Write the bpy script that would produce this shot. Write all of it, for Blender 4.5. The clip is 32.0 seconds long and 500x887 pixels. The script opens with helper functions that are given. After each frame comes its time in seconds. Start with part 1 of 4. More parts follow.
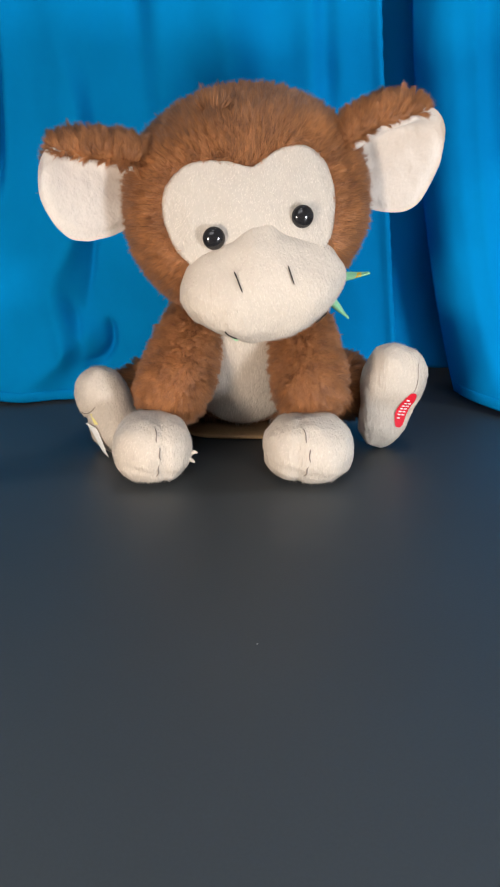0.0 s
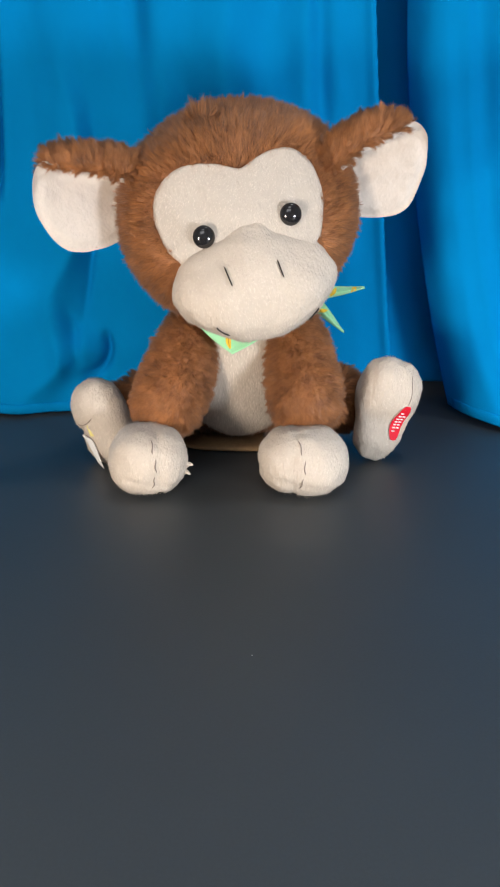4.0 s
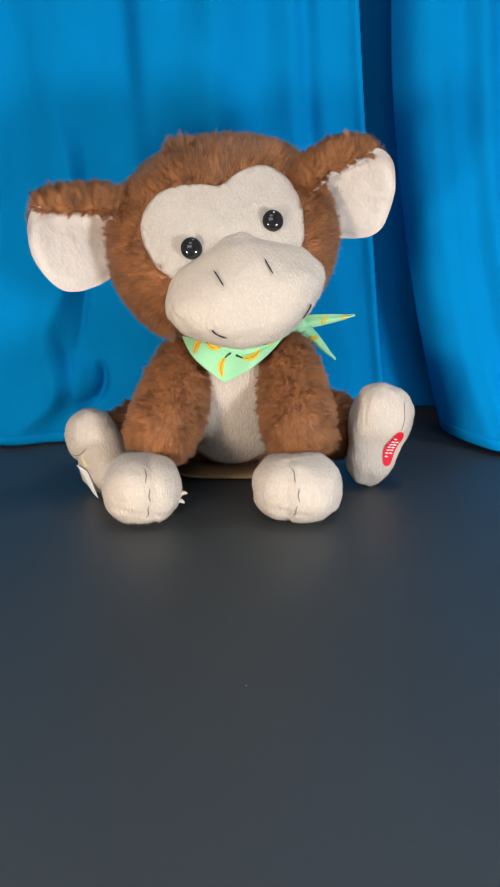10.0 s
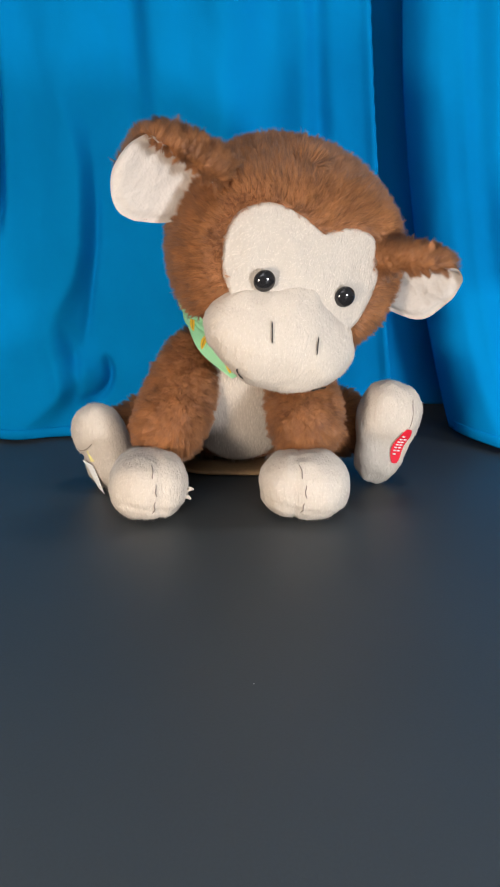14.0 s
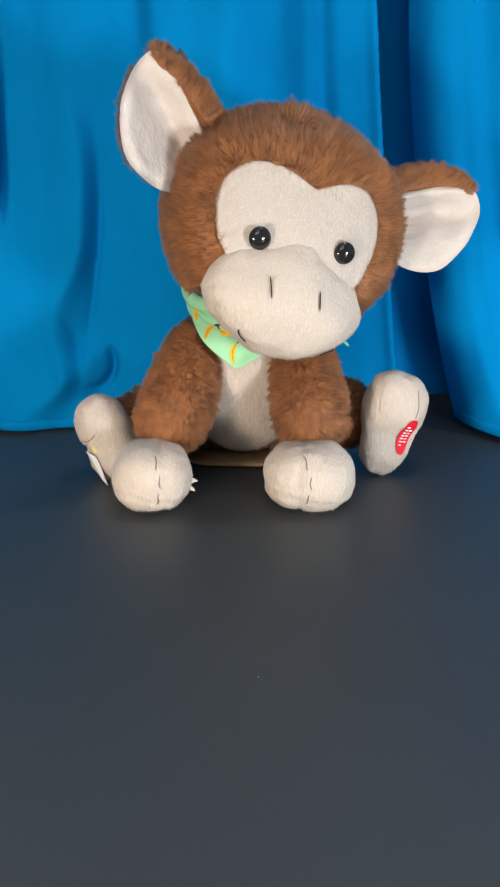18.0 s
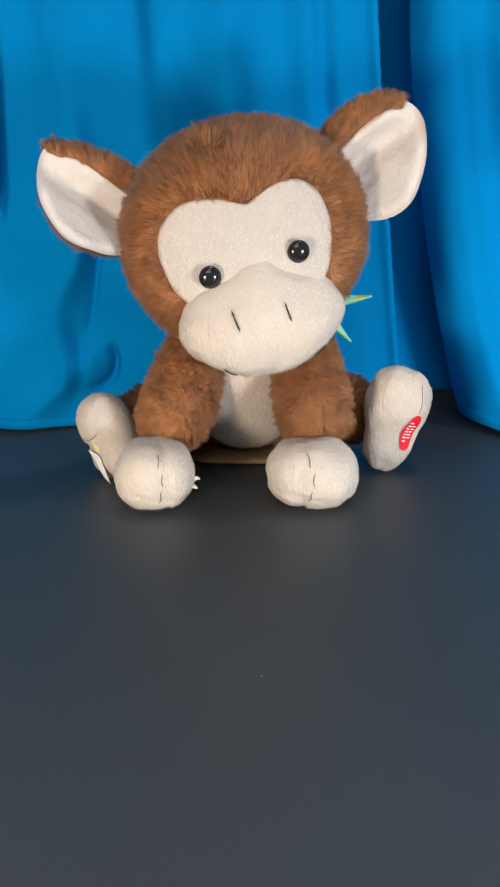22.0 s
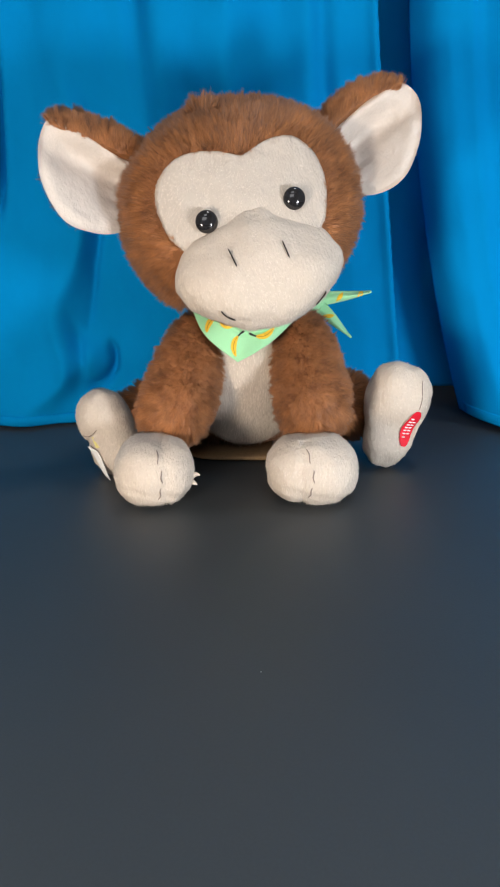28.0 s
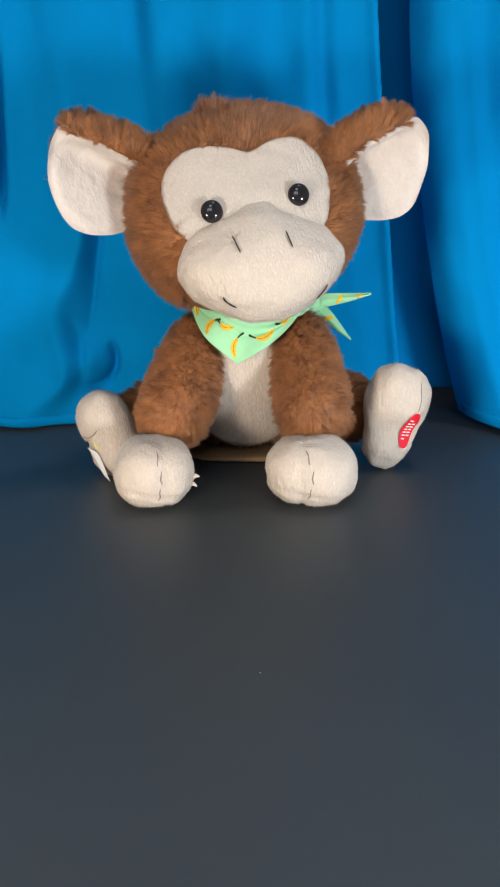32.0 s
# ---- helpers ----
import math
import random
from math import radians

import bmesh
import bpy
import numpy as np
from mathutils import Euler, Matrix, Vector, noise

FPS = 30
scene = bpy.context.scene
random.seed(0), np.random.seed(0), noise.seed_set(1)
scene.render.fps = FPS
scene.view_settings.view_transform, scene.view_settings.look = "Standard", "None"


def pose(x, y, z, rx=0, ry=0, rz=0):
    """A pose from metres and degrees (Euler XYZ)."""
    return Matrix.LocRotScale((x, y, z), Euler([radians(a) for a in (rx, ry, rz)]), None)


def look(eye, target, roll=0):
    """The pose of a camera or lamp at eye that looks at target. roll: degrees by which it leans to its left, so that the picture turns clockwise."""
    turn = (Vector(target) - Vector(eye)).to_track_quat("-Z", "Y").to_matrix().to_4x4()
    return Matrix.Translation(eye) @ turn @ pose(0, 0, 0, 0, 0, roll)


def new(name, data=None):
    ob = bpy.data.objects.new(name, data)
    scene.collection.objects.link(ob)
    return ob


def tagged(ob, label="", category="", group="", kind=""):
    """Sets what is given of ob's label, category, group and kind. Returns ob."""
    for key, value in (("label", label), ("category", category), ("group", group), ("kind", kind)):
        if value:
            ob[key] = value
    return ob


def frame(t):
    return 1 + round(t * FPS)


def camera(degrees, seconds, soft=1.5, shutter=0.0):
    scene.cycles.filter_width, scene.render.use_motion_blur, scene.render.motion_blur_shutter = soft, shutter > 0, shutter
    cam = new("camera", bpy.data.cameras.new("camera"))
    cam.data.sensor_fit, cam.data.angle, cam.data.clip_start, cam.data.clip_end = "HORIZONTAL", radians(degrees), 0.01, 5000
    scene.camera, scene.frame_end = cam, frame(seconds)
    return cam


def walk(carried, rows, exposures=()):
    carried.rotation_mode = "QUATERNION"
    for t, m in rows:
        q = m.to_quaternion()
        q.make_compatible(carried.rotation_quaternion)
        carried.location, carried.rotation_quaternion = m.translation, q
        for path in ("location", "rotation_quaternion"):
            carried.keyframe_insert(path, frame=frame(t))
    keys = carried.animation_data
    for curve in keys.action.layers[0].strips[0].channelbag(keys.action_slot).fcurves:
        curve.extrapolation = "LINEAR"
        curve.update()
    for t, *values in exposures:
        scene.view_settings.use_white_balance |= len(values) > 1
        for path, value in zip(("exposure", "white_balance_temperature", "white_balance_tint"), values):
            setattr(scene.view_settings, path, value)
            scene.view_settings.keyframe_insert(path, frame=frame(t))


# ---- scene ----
from mathutils.bvhtree import BVHTree
from mathutils.kdtree import KDTree


def view(x, y, z, pitch, yaw, roll):
    """A camera pose: place, pitch above the level, yaw to the left and roll, in degrees."""
    return pose(x, y, z, 0, 0, yaw) @ pose(0, 0, 0, pitch + 90) @ pose(0, 0, 0, 0, 0, roll)


cam = camera(40, 32.0, soft=1.9)
walk(cam, [
    (0.0, view(-0.0025, -0.5970, 0.1955, -18.57, 0.74, 0.37)),
    (0.5, view(-0.0024, -0.5958, 0.1958, -18.56, 0.75, 0.24)),
    (1.0, view(-0.0021, -0.5971, 0.1971, -18.37, 0.76, 0.28)),
    (1.5, view(0.0004, -0.5968, 0.1957, -18.03, 1.05, 0.32)),
    (2.0, view(-0.0021, -0.5984, 0.1971, -17.94, 0.74, 0.49)),
    (2.5, view(-0.0008, -0.5977, 0.1968, -17.76, 0.82, 0.52)),
    (3.0, view(-0.0014, -0.5996, 0.1974, -17.64, 0.62, 0.42)),
    (3.5, view(-0.0020, -0.5998, 0.1959, -17.51, 0.48, 0.60)),
    (5.5, view(-0.0041, -0.5993, 0.1959, -17.47, 0.02, 0.70)),
    (6.0, view(-0.0026, -0.5976, 0.1964, -17.47, 0.08, 0.49)),
    (6.5, view(-0.0018, -0.5972, 0.1967, -17.32, 0.05, 0.47)),
    (7.0, view(-0.0026, -0.5969, 0.1968, -17.07, -0.16, 0.44)),
    (7.5, view(-0.0032, -0.5997, 0.1973, -16.68, -0.12, 0.49)),
    (8.0, view(-0.0007, -0.6017, 0.1969, -16.12, -0.30, 0.44)),
    (8.5, view(0.0036, -0.5995, 0.1959, -15.76, 0.15, 0.22)),
    (9.0, view(-0.0000, -0.6000, 0.1970, -15.60, -0.00, -0.00)),
    (9.5, view(0.0000, -0.5991, 0.1975, -15.45, 0.05, 0.04)),
    (10.0, view(0.0008, -0.6013, 0.1969, -15.23, 0.17, -0.12)),
    (10.5, view(0.0014, -0.6007, 0.1964, -15.26, 0.32, 0.02)),
    (11.0, view(-0.0004, -0.5999, 0.1974, -15.49, 0.23, 0.29)),
    (11.5, view(-0.0002, -0.5997, 0.1980, -15.58, 0.20, 0.24)),
    (12.0, view(-0.0016, -0.6004, 0.1961, -15.47, 0.18, 0.41)),
    (12.5, view(-0.0008, -0.5977, 0.1973, -15.65, 0.28, 0.11)),
    (13.0, view(0.0006, -0.5976, 0.1956, -15.46, 0.51, 0.09)),
    (13.5, view(-0.0006, -0.5981, 0.1967, -15.52, 0.41, 0.01)),
    (14.0, view(-0.0019, -0.5979, 0.1962, -15.57, 0.49, 0.26)),
    (14.5, view(-0.0004, -0.5958, 0.1955, -15.52, 0.56, 0.13)),
    (16.5, view(-0.0002, -0.5954, 0.1964, -15.85, 0.69, -0.12)),
    (17.0, view(-0.0003, -0.5935, 0.1959, -16.10, 0.83, -0.17)),
    (17.5, view(0.0024, -0.5933, 0.1944, -16.13, 1.16, -0.12)),
    (18.0, view(-0.0019, -0.5938, 0.1946, -16.26, 0.86, 0.11)),
    (18.5, view(-0.0008, -0.5938, 0.1961, -16.47, 1.03, -0.14)),
    (19.0, view(0.0002, -0.5954, 0.1959, -16.40, 1.17, -0.11)),
    (19.5, view(0.0013, -0.5954, 0.1969, -16.39, 1.22, -0.47)),
    (20.0, view(-0.0030, -0.5942, 0.1936, -16.29, 1.08, -0.16)),
    (20.5, view(-0.0032, -0.5964, 0.1944, -16.40, 1.01, -0.10)),
    (21.0, view(0.0011, -0.5946, 0.1942, -16.40, 1.36, -0.24)),
    (21.5, view(-0.0044, -0.5943, 0.1953, -16.59, 0.91, -0.12)),
    (22.0, view(-0.0007, -0.5911, 0.1948, -16.59, 1.23, -0.45)),
    (22.5, view(-0.0025, -0.5926, 0.1965, -16.73, 1.09, -0.39)),
    (23.0, view(-0.0012, -0.5912, 0.1948, -16.75, 1.30, -0.57)),
    (23.5, view(-0.0006, -0.5921, 0.1943, -16.80, 1.43, -0.45)),
    (24.0, view(-0.0008, -0.5922, 0.1940, -16.81, 1.34, -0.45)),
    (24.5, view(0.0003, -0.5914, 0.1944, -16.91, 1.38, -0.48)),
    (25.0, view(-0.0005, -0.5899, 0.1943, -16.96, 1.25, -0.53)),
    (25.5, view(0.0001, -0.5922, 0.1945, -16.82, 1.23, -0.58)),
    (27.5, view(-0.0031, -0.5939, 0.1944, -16.83, 1.00, -0.28)),
    (28.0, view(0.0002, -0.5905, 0.1938, -16.83, 1.31, -0.56)),
    (28.5, view(-0.0025, -0.5927, 0.1938, -16.76, 1.10, -0.42)),
    (29.0, view(-0.0033, -0.5918, 0.1930, -16.74, 1.14, -0.34)),
    (29.5, view(-0.0018, -0.5892, 0.1941, -16.93, 1.21, -0.38)),
    (30.0, view(-0.0028, -0.5902, 0.1943, -16.96, 1.13, -0.27)),
    (30.5, view(0.0009, -0.5889, 0.1920, -16.76, 1.51, -0.50)),
    (31.0, view(-0.0001, -0.5885, 0.1934, -16.90, 1.35, -0.52)),
    (31.5, view(-0.0014, -0.5913, 0.1930, -16.73, 1.23, -0.50)),
    (32.0, view(0.0003, -0.5917, 0.1943, -16.72, 1.28, -0.46)),
])

# ---- light ----
world = bpy.data.worlds.new("world")
world.use_nodes = True
scene.world = world
world.node_tree.nodes["Background"].inputs[0].default_value = (0.75, 0.87, 1.0, 1)
world.node_tree.nodes["Background"].inputs[1].default_value = 0.3


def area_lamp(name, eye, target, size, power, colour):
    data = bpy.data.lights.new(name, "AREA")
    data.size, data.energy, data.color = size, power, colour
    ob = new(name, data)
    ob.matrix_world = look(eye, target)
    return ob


area_lamp("left_lamp", (-0.29, -0.62, 0.060), (-0.02, 0.05, 0.16), 0.10, 2.9, (1.0, 0.87, 0.73))
area_lamp("right_lamp", (0.42, -0.59, 0.065), (0.02, 0.05, 0.16), 0.10, 3.7, (0.92, 0.96, 1.0))
# unseen overhead source, placed by the shadow edge ahead of the paws; fixture unknown
area_lamp("overhead_lamp", (0.26, -0.14, 1.3), (0.0, -0.14, 0), 0.14, 3.2, (0.97, 0.99, 1.0))
# added fill from high in front, for upward-facing surfaces; no fitting stands there
area_lamp("high_front_fill", (0.05, -1.25, 1.6), (0, -0.05, 0.1), 0.5, 2.5, (0.95, 0.97, 1.0))
# broad fill added behind the camera to lift the shade; the wall has no window
area_lamp("room_fill", (-0.1, -1.85, 0.85), (0, 0, 0.2), 1.0, 9.5, (0.97, 0.98, 1.0))


# ---- materials ----
def material(name, colour, rough=0.8, vary=0.15, scale=40.0, bump=0.2, fine=400.0, metal=0.0, island=0.0, sheen=0.0, spec=0.3, dent=0.0):
    """A surface with colour variation at two scales and a fine relief; island: brightness spread from piece to piece."""
    m = bpy.data.materials.new(name)
    m.use_nodes = True
    nodes, links = m.node_tree.nodes, m.node_tree.links
    b = nodes["Principled BSDF"]
    b.inputs["Roughness"].default_value = rough
    b.inputs["Metallic"].default_value = metal
    b.inputs["Specular IOR Level"].default_value = spec
    b.inputs["Sheen Weight"].default_value = sheen
    b.inputs["Sheen Roughness"].default_value = 0.5
    where = nodes.new("ShaderNodeTexCoord")
    big, small = nodes.new("ShaderNodeTexNoise"), nodes.new("ShaderNodeTexNoise")
    for n, s in ((big, scale), (small, fine)):
        n.inputs["Scale"].default_value = s
        n.inputs["Detail"].default_value = 4
        links.new(where.outputs["Object"], n.inputs["Vector"])
    add = nodes.new("ShaderNodeMath")
    add.operation = "ADD"
    links.new(big.outputs["Fac"], add.inputs[0])
    links.new(small.outputs["Fac"], add.inputs[1])
    ramp = nodes.new("ShaderNodeMapRange")
    ramp.inputs[1].default_value, ramp.inputs[2].default_value = 0.6, 1.4
    ramp.inputs[3].default_value, ramp.inputs[4].default_value = 1 - vary, 1 + vary
    links.new(add.outputs[0], ramp.inputs[0])
    value = ramp.outputs[0]
    if island:
        geo = nodes.new("ShaderNodeNewGeometry")
        spread = nodes.new("ShaderNodeMapRange")
        spread.inputs[3].default_value, spread.inputs[4].default_value = 1 - island, 1 + island
        links.new(geo.outputs["Random Per Island"], spread.inputs[0])
        times = nodes.new("ShaderNodeMath")
        times.operation = "MULTIPLY"
        links.new(value, times.inputs[0])
        links.new(spread.outputs[0], times.inputs[1])
        value = times.outputs[0]
    tint = nodes.new("ShaderNodeVectorMath")
    tint.operation = "SCALE"
    tint.inputs[0].default_value = colour
    links.new(value, tint.inputs["Scale"])
    links.new(tint.outputs[0], b.inputs["Base Color"])
    if bump:
        relief = nodes.new("ShaderNodeBump")
        relief.inputs["Strength"].default_value = bump
        relief.inputs["Distance"].default_value = 0.001
        links.new(small.outputs["Fac"], relief.inputs["Height"])
        links.new(relief.outputs[0], b.inputs["Normal"])
        if dent:
            soft = nodes.new("ShaderNodeBump")
            soft.inputs["Strength"].default_value = dent
            soft.inputs["Distance"].default_value = 0.003
            links.new(big.outputs["Fac"], soft.inputs["Height"])
            links.new(soft.outputs[0], relief.inputs["Normal"])
    return m


def fur_material(name, dark, light):
    """Plush pile: the tone changes from lock to lock and in broad patches."""
    m = material(name, light, 0.52, 0.1, 130, 0, 30, spec=0.42, sheen=0.1)
    nodes, links = m.node_tree.nodes, m.node_tree.links
    geo, where = nodes.new("ShaderNodeNewGeometry"), nodes.new("ShaderNodeTexCoord")
    patch = nodes.new("ShaderNodeTexNoise")
    patch.inputs["Scale"].default_value = 75
    patch.inputs["Detail"].default_value = 3
    links.new(where.outputs["Object"], patch.inputs["Vector"])
    add = nodes.new("ShaderNodeMath")
    add.operation = "MULTIPLY_ADD"
    add.inputs[1].default_value = 0.5
    links.new(geo.outputs["Random Per Island"], add.inputs[0])
    links.new(patch.outputs["Fac"], add.inputs[2])
    ramp = nodes.new("ShaderNodeMapRange")
    ramp.inputs[1].default_value, ramp.inputs[2].default_value = 0.32, 1.10
    links.new(add.outputs[0], ramp.inputs[0])
    mix = nodes.new("ShaderNodeMix")
    mix.data_type = "RGBA"
    mix.inputs[6].default_value, mix.inputs[7].default_value = (*dark, 1), (*light, 1)
    links.new(ramp.outputs[0], mix.inputs[0])
    links.new(mix.outputs[2], nodes["Principled BSDF"].inputs["Base Color"])
    return m


def plush_material(name, colour, streak, depth):
    """Short combed pile: streaks along the height, soft dents, and a slight change of tone from streak to streak."""
    m = material(name, colour, 0.95, 0.05, 95, 0, 500, sheen=0.15, spec=0.08)
    nodes, links = m.node_tree.nodes, m.node_tree.links
    where, squeeze = nodes.new("ShaderNodeTexCoord"), nodes.new("ShaderNodeMapping")
    squeeze.inputs["Scale"].default_value = (1.0, 0.6, 0.30)
    squeeze.inputs["Rotation"].default_value = (0.0, 0.25, 0.0)
    links.new(where.outputs["Object"], squeeze.inputs["Vector"])
    lines, dents = nodes.new("ShaderNodeTexNoise"), nodes.new("ShaderNodeTexNoise")
    lines.inputs["Scale"].default_value, lines.inputs["Detail"].default_value, lines.inputs["Distortion"].default_value = streak, 5, 0.6
    dents.inputs["Scale"].default_value, dents.inputs["Detail"].default_value = 130, 3
    links.new(squeeze.outputs[0], lines.inputs["Vector"])
    links.new(where.outputs["Object"], dents.inputs["Vector"])
    soft, sharp = nodes.new("ShaderNodeBump"), nodes.new("ShaderNodeBump")
    for node, source, amount, far in ((soft, dents, 0.5, 0.0030), (sharp, lines, depth, 0.0020)):
        node.inputs["Strength"].default_value, node.inputs["Distance"].default_value = amount, far
        links.new(source.outputs["Fac"], node.inputs["Height"])
    links.new(soft.outputs[0], sharp.inputs["Normal"])
    links.new(sharp.outputs[0], nodes["Principled BSDF"].inputs["Normal"])
    return m


M_FUR = fur_material("brown_fur", (0.12, 0.040, 0.012), (0.55, 0.214, 0.068))
M_SKIN = material("brown_backing", (0.22, 0.09, 0.034), 0.9, 0.2, 60, 0.3)
M_PLUSH = plush_material("cream_plush", (0.585, 0.500, 0.420), 520, 0.6)
M_NAP = material("cream_nap", (0.80, 0.71, 0.62), 0.95, 0.03, 60, 0, island=0.04, spec=0.1)
M_LINING = plush_material("white_ear_lining", (0.66, 0.585, 0.525), 300, 0.2)
M_MASK = plush_material("cream_velour", (0.54, 0.47, 0.405), 560, 0.5)
M_EYE = material("black_plastic_eye", (0.014, 0.013, 0.014), 0.10, 0.05, 60, 0, spec=0.6)
M_THREAD = material("dark_thread", (0.035, 0.028, 0.024), 0.8, 0.2, 300, 0)
M_SEAM = material("grey_seam", (0.24, 0.19, 0.16), 0.9, 0.2, 300, 0)
M_RED = material("red_label", (0.72, 0.015, 0.035), 0.55, 0.05, 200, 0.1)
M_WHITE = material("white_label", (0.82, 0.80, 0.78), 0.6, 0.05, 200, 0.1)
M_LOOP = material("yellow_thread", (0.75, 0.66, 0.25), 0.8, 0.1, 300, 0.1)
M_GREEN = material("mint_cotton", (0.36, 0.74, 0.42), 0.85, 0.06, 90, 0.3, 1500)
M_BANANA = material("yellow_print", (0.85, 0.55, 0.05), 0.85, 0.15, 300, 0.1)
M_RIB = material("brown_print", (0.42, 0.22, 0.03), 0.85, 0.1, 300, 0.1)
M_STALK = material("black_print", (0.03, 0.035, 0.03), 0.85, 0.1, 300, 0.1)
M_CURTAIN = material("blue_curtain_cloth", (0.001, 0.235, 0.56), 0.95, 0.06, 14, 0.3, 1300, spec=0.02, dent=0.35)
M_TABLE = material("slate_table_top", (0.034, 0.042, 0.048), 0.52, 0.10, 5, 0.05, 700, spec=0.5)
M_TAN = material("tan_board", (0.24, 0.15, 0.075), 0.8, 0.2, 60, 0.2)
M_WALL = material("grey_wall_paint", (0.72, 0.73, 0.75), 0.9, 0.05, 3, 0.1)
M_DUST = material("pale_dust", (0.3, 0.3, 0.3), 0.9, 0.1, 300, 0)


# ---- mesh helpers ----
def mesh_of(name, verts, faces, mats, smooth=True, index=None):
    me = bpy.data.meshes.new(name)
    me.from_pydata([tuple(v) for v in verts], [], [tuple(f) for f in faces])
    for m in mats if isinstance(mats, (list, tuple)) else [mats]:
        me.materials.append(m)
    me.polygons.foreach_set("use_smooth", [smooth] * len(me.polygons))
    if index is not None:
        me.polygons.foreach_set("material_index", index)
    me.update()
    return me


def part(name, me, parent, label="", kind=""):
    ob = new(name, me)
    ob.parent = parent
    return tagged(ob, label, kind=kind)


def blob(fn, nu=64, nv=40):
    """A closed surface: fn maps a unit direction to a place."""
    verts = [fn(Vector((0, 0, -1)))]
    for j in range(1, nv):
        b = -math.pi / 2 + math.pi * j / nv
        for i in range(nu):
            a = 2 * math.pi * i / nu
            verts.append(fn(Vector((math.cos(b) * math.cos(a), math.cos(b) * math.sin(a), math.sin(b)))))
    verts.append(fn(Vector((0, 0, 1))))
    faces = [(0, 1 + (i + 1) % nu, 1 + i) for i in range(nu)]
    for j in range(nv - 2):
        r, s = 1 + j * nu, 1 + (j + 1) * nu
        faces += [(r + i, r + (i + 1) % nu, s + (i + 1) % nu, s + i) for i in range(nu)]
    r, top = 1 + (nv - 2) * nu, len(verts) - 1
    faces += [(r + i, r + (i + 1) % nu, top) for i in range(nu)]
    return verts, faces


def squashed(d, p):
    """The direction d pushed out to a superellipsoid of power p."""
    return d / (abs(d.x) ** p + abs(d.y) ** p + abs(d.z) ** p) ** (1 / p)


def lump(v, size, amount, seed=0.0):
    return 1 + amount * noise.noise(Vector(v) * size + Vector((seed, seed * 1.7, -seed)))


def disc(fn, rings=14, nu=64):
    """An open sheet: fn maps (radius 0..1, angle) to a place."""
    verts, faces = [fn(0.0, 0.0)], []
    for j in range(1, rings + 1):
        verts += [fn(j / rings, 2 * math.pi * i / nu) for i in range(nu)]
    faces += [(0, 1 + i, 1 + (i + 1) % nu) for i in range(nu)]
    for j in range(rings - 1):
        r, s = 1 + j * nu, 1 + (j + 1) * nu
        faces += [(r + i, s + i, s + (i + 1) % nu, r + (i + 1) % nu) for i in range(nu)]
    return verts, faces


def tube(points, radius, sides=8, ends=0.4):
    """A rounded cord through the points."""
    pts = [Vector(p) for p in points]
    verts, faces = [], []
    n = len(pts)
    for k, p in enumerate(pts):
        way = (pts[min(k + 1, n - 1)] - pts[max(k - 1, 0)]).normalized()
        side = way.orthogonal().normalized()
        up = way.cross(side)
        r = radius[k] if isinstance(radius, list) else radius * (ends if k in (0, n - 1) else 1)
        verts += [p + r * (math.cos(2 * math.pi * i / sides) * side + math.sin(2 * math.pi * i / sides) * up) for i in range(sides)]
    for k in range(n - 1):
        a, b = k * sides, (k + 1) * sides
        faces += [(a + i, a + (i + 1) % sides, b + (i + 1) % sides, b + i) for i in range(sides)]
    faces += [tuple(range(sides - 1, -1, -1)), tuple(range((n - 1) * sides, n * sides))]
    return verts, faces


def grid(fn, nu, nv, thick=0.0):
    """A sheet: fn maps (u, v) in 0..1 to a place; thick: a second layer behind it, joined at the rim."""
    pts = [Vector(fn(i / nu, j / nv)) for j in range(nv + 1) for i in range(nu + 1)]
    w = nu + 1
    faces = [(j * w + i, j * w + i + 1, (j + 1) * w + i + 1, (j + 1) * w + i) for j in range(nv) for i in range(nu)]
    if thick:
        me = bpy.data.meshes.new("sheet")
        me.from_pydata([tuple(p) for p in pts], [], faces)
        me.update()
        norms = [Vector(v.normal) for v in me.vertices]
        bpy.data.meshes.remove(me)
        n = len(pts)
        pts += [p - thick * q for p, q in zip(pts, norms)]
        faces += [tuple(n + k for k in reversed(f)) for f in faces]
        rim = [i for i in range(w)] + [j * w + nu for j in range(1, nv + 1)] + [nv * w + i for i in range(nu - 1, -1, -1)] + [j * w for j in range(nv - 1, 0, -1)]
        for a, b in zip(rim, rim[1:] + rim[:1]):
            faces.append((b, a, a + n, b + n))
    return pts, faces


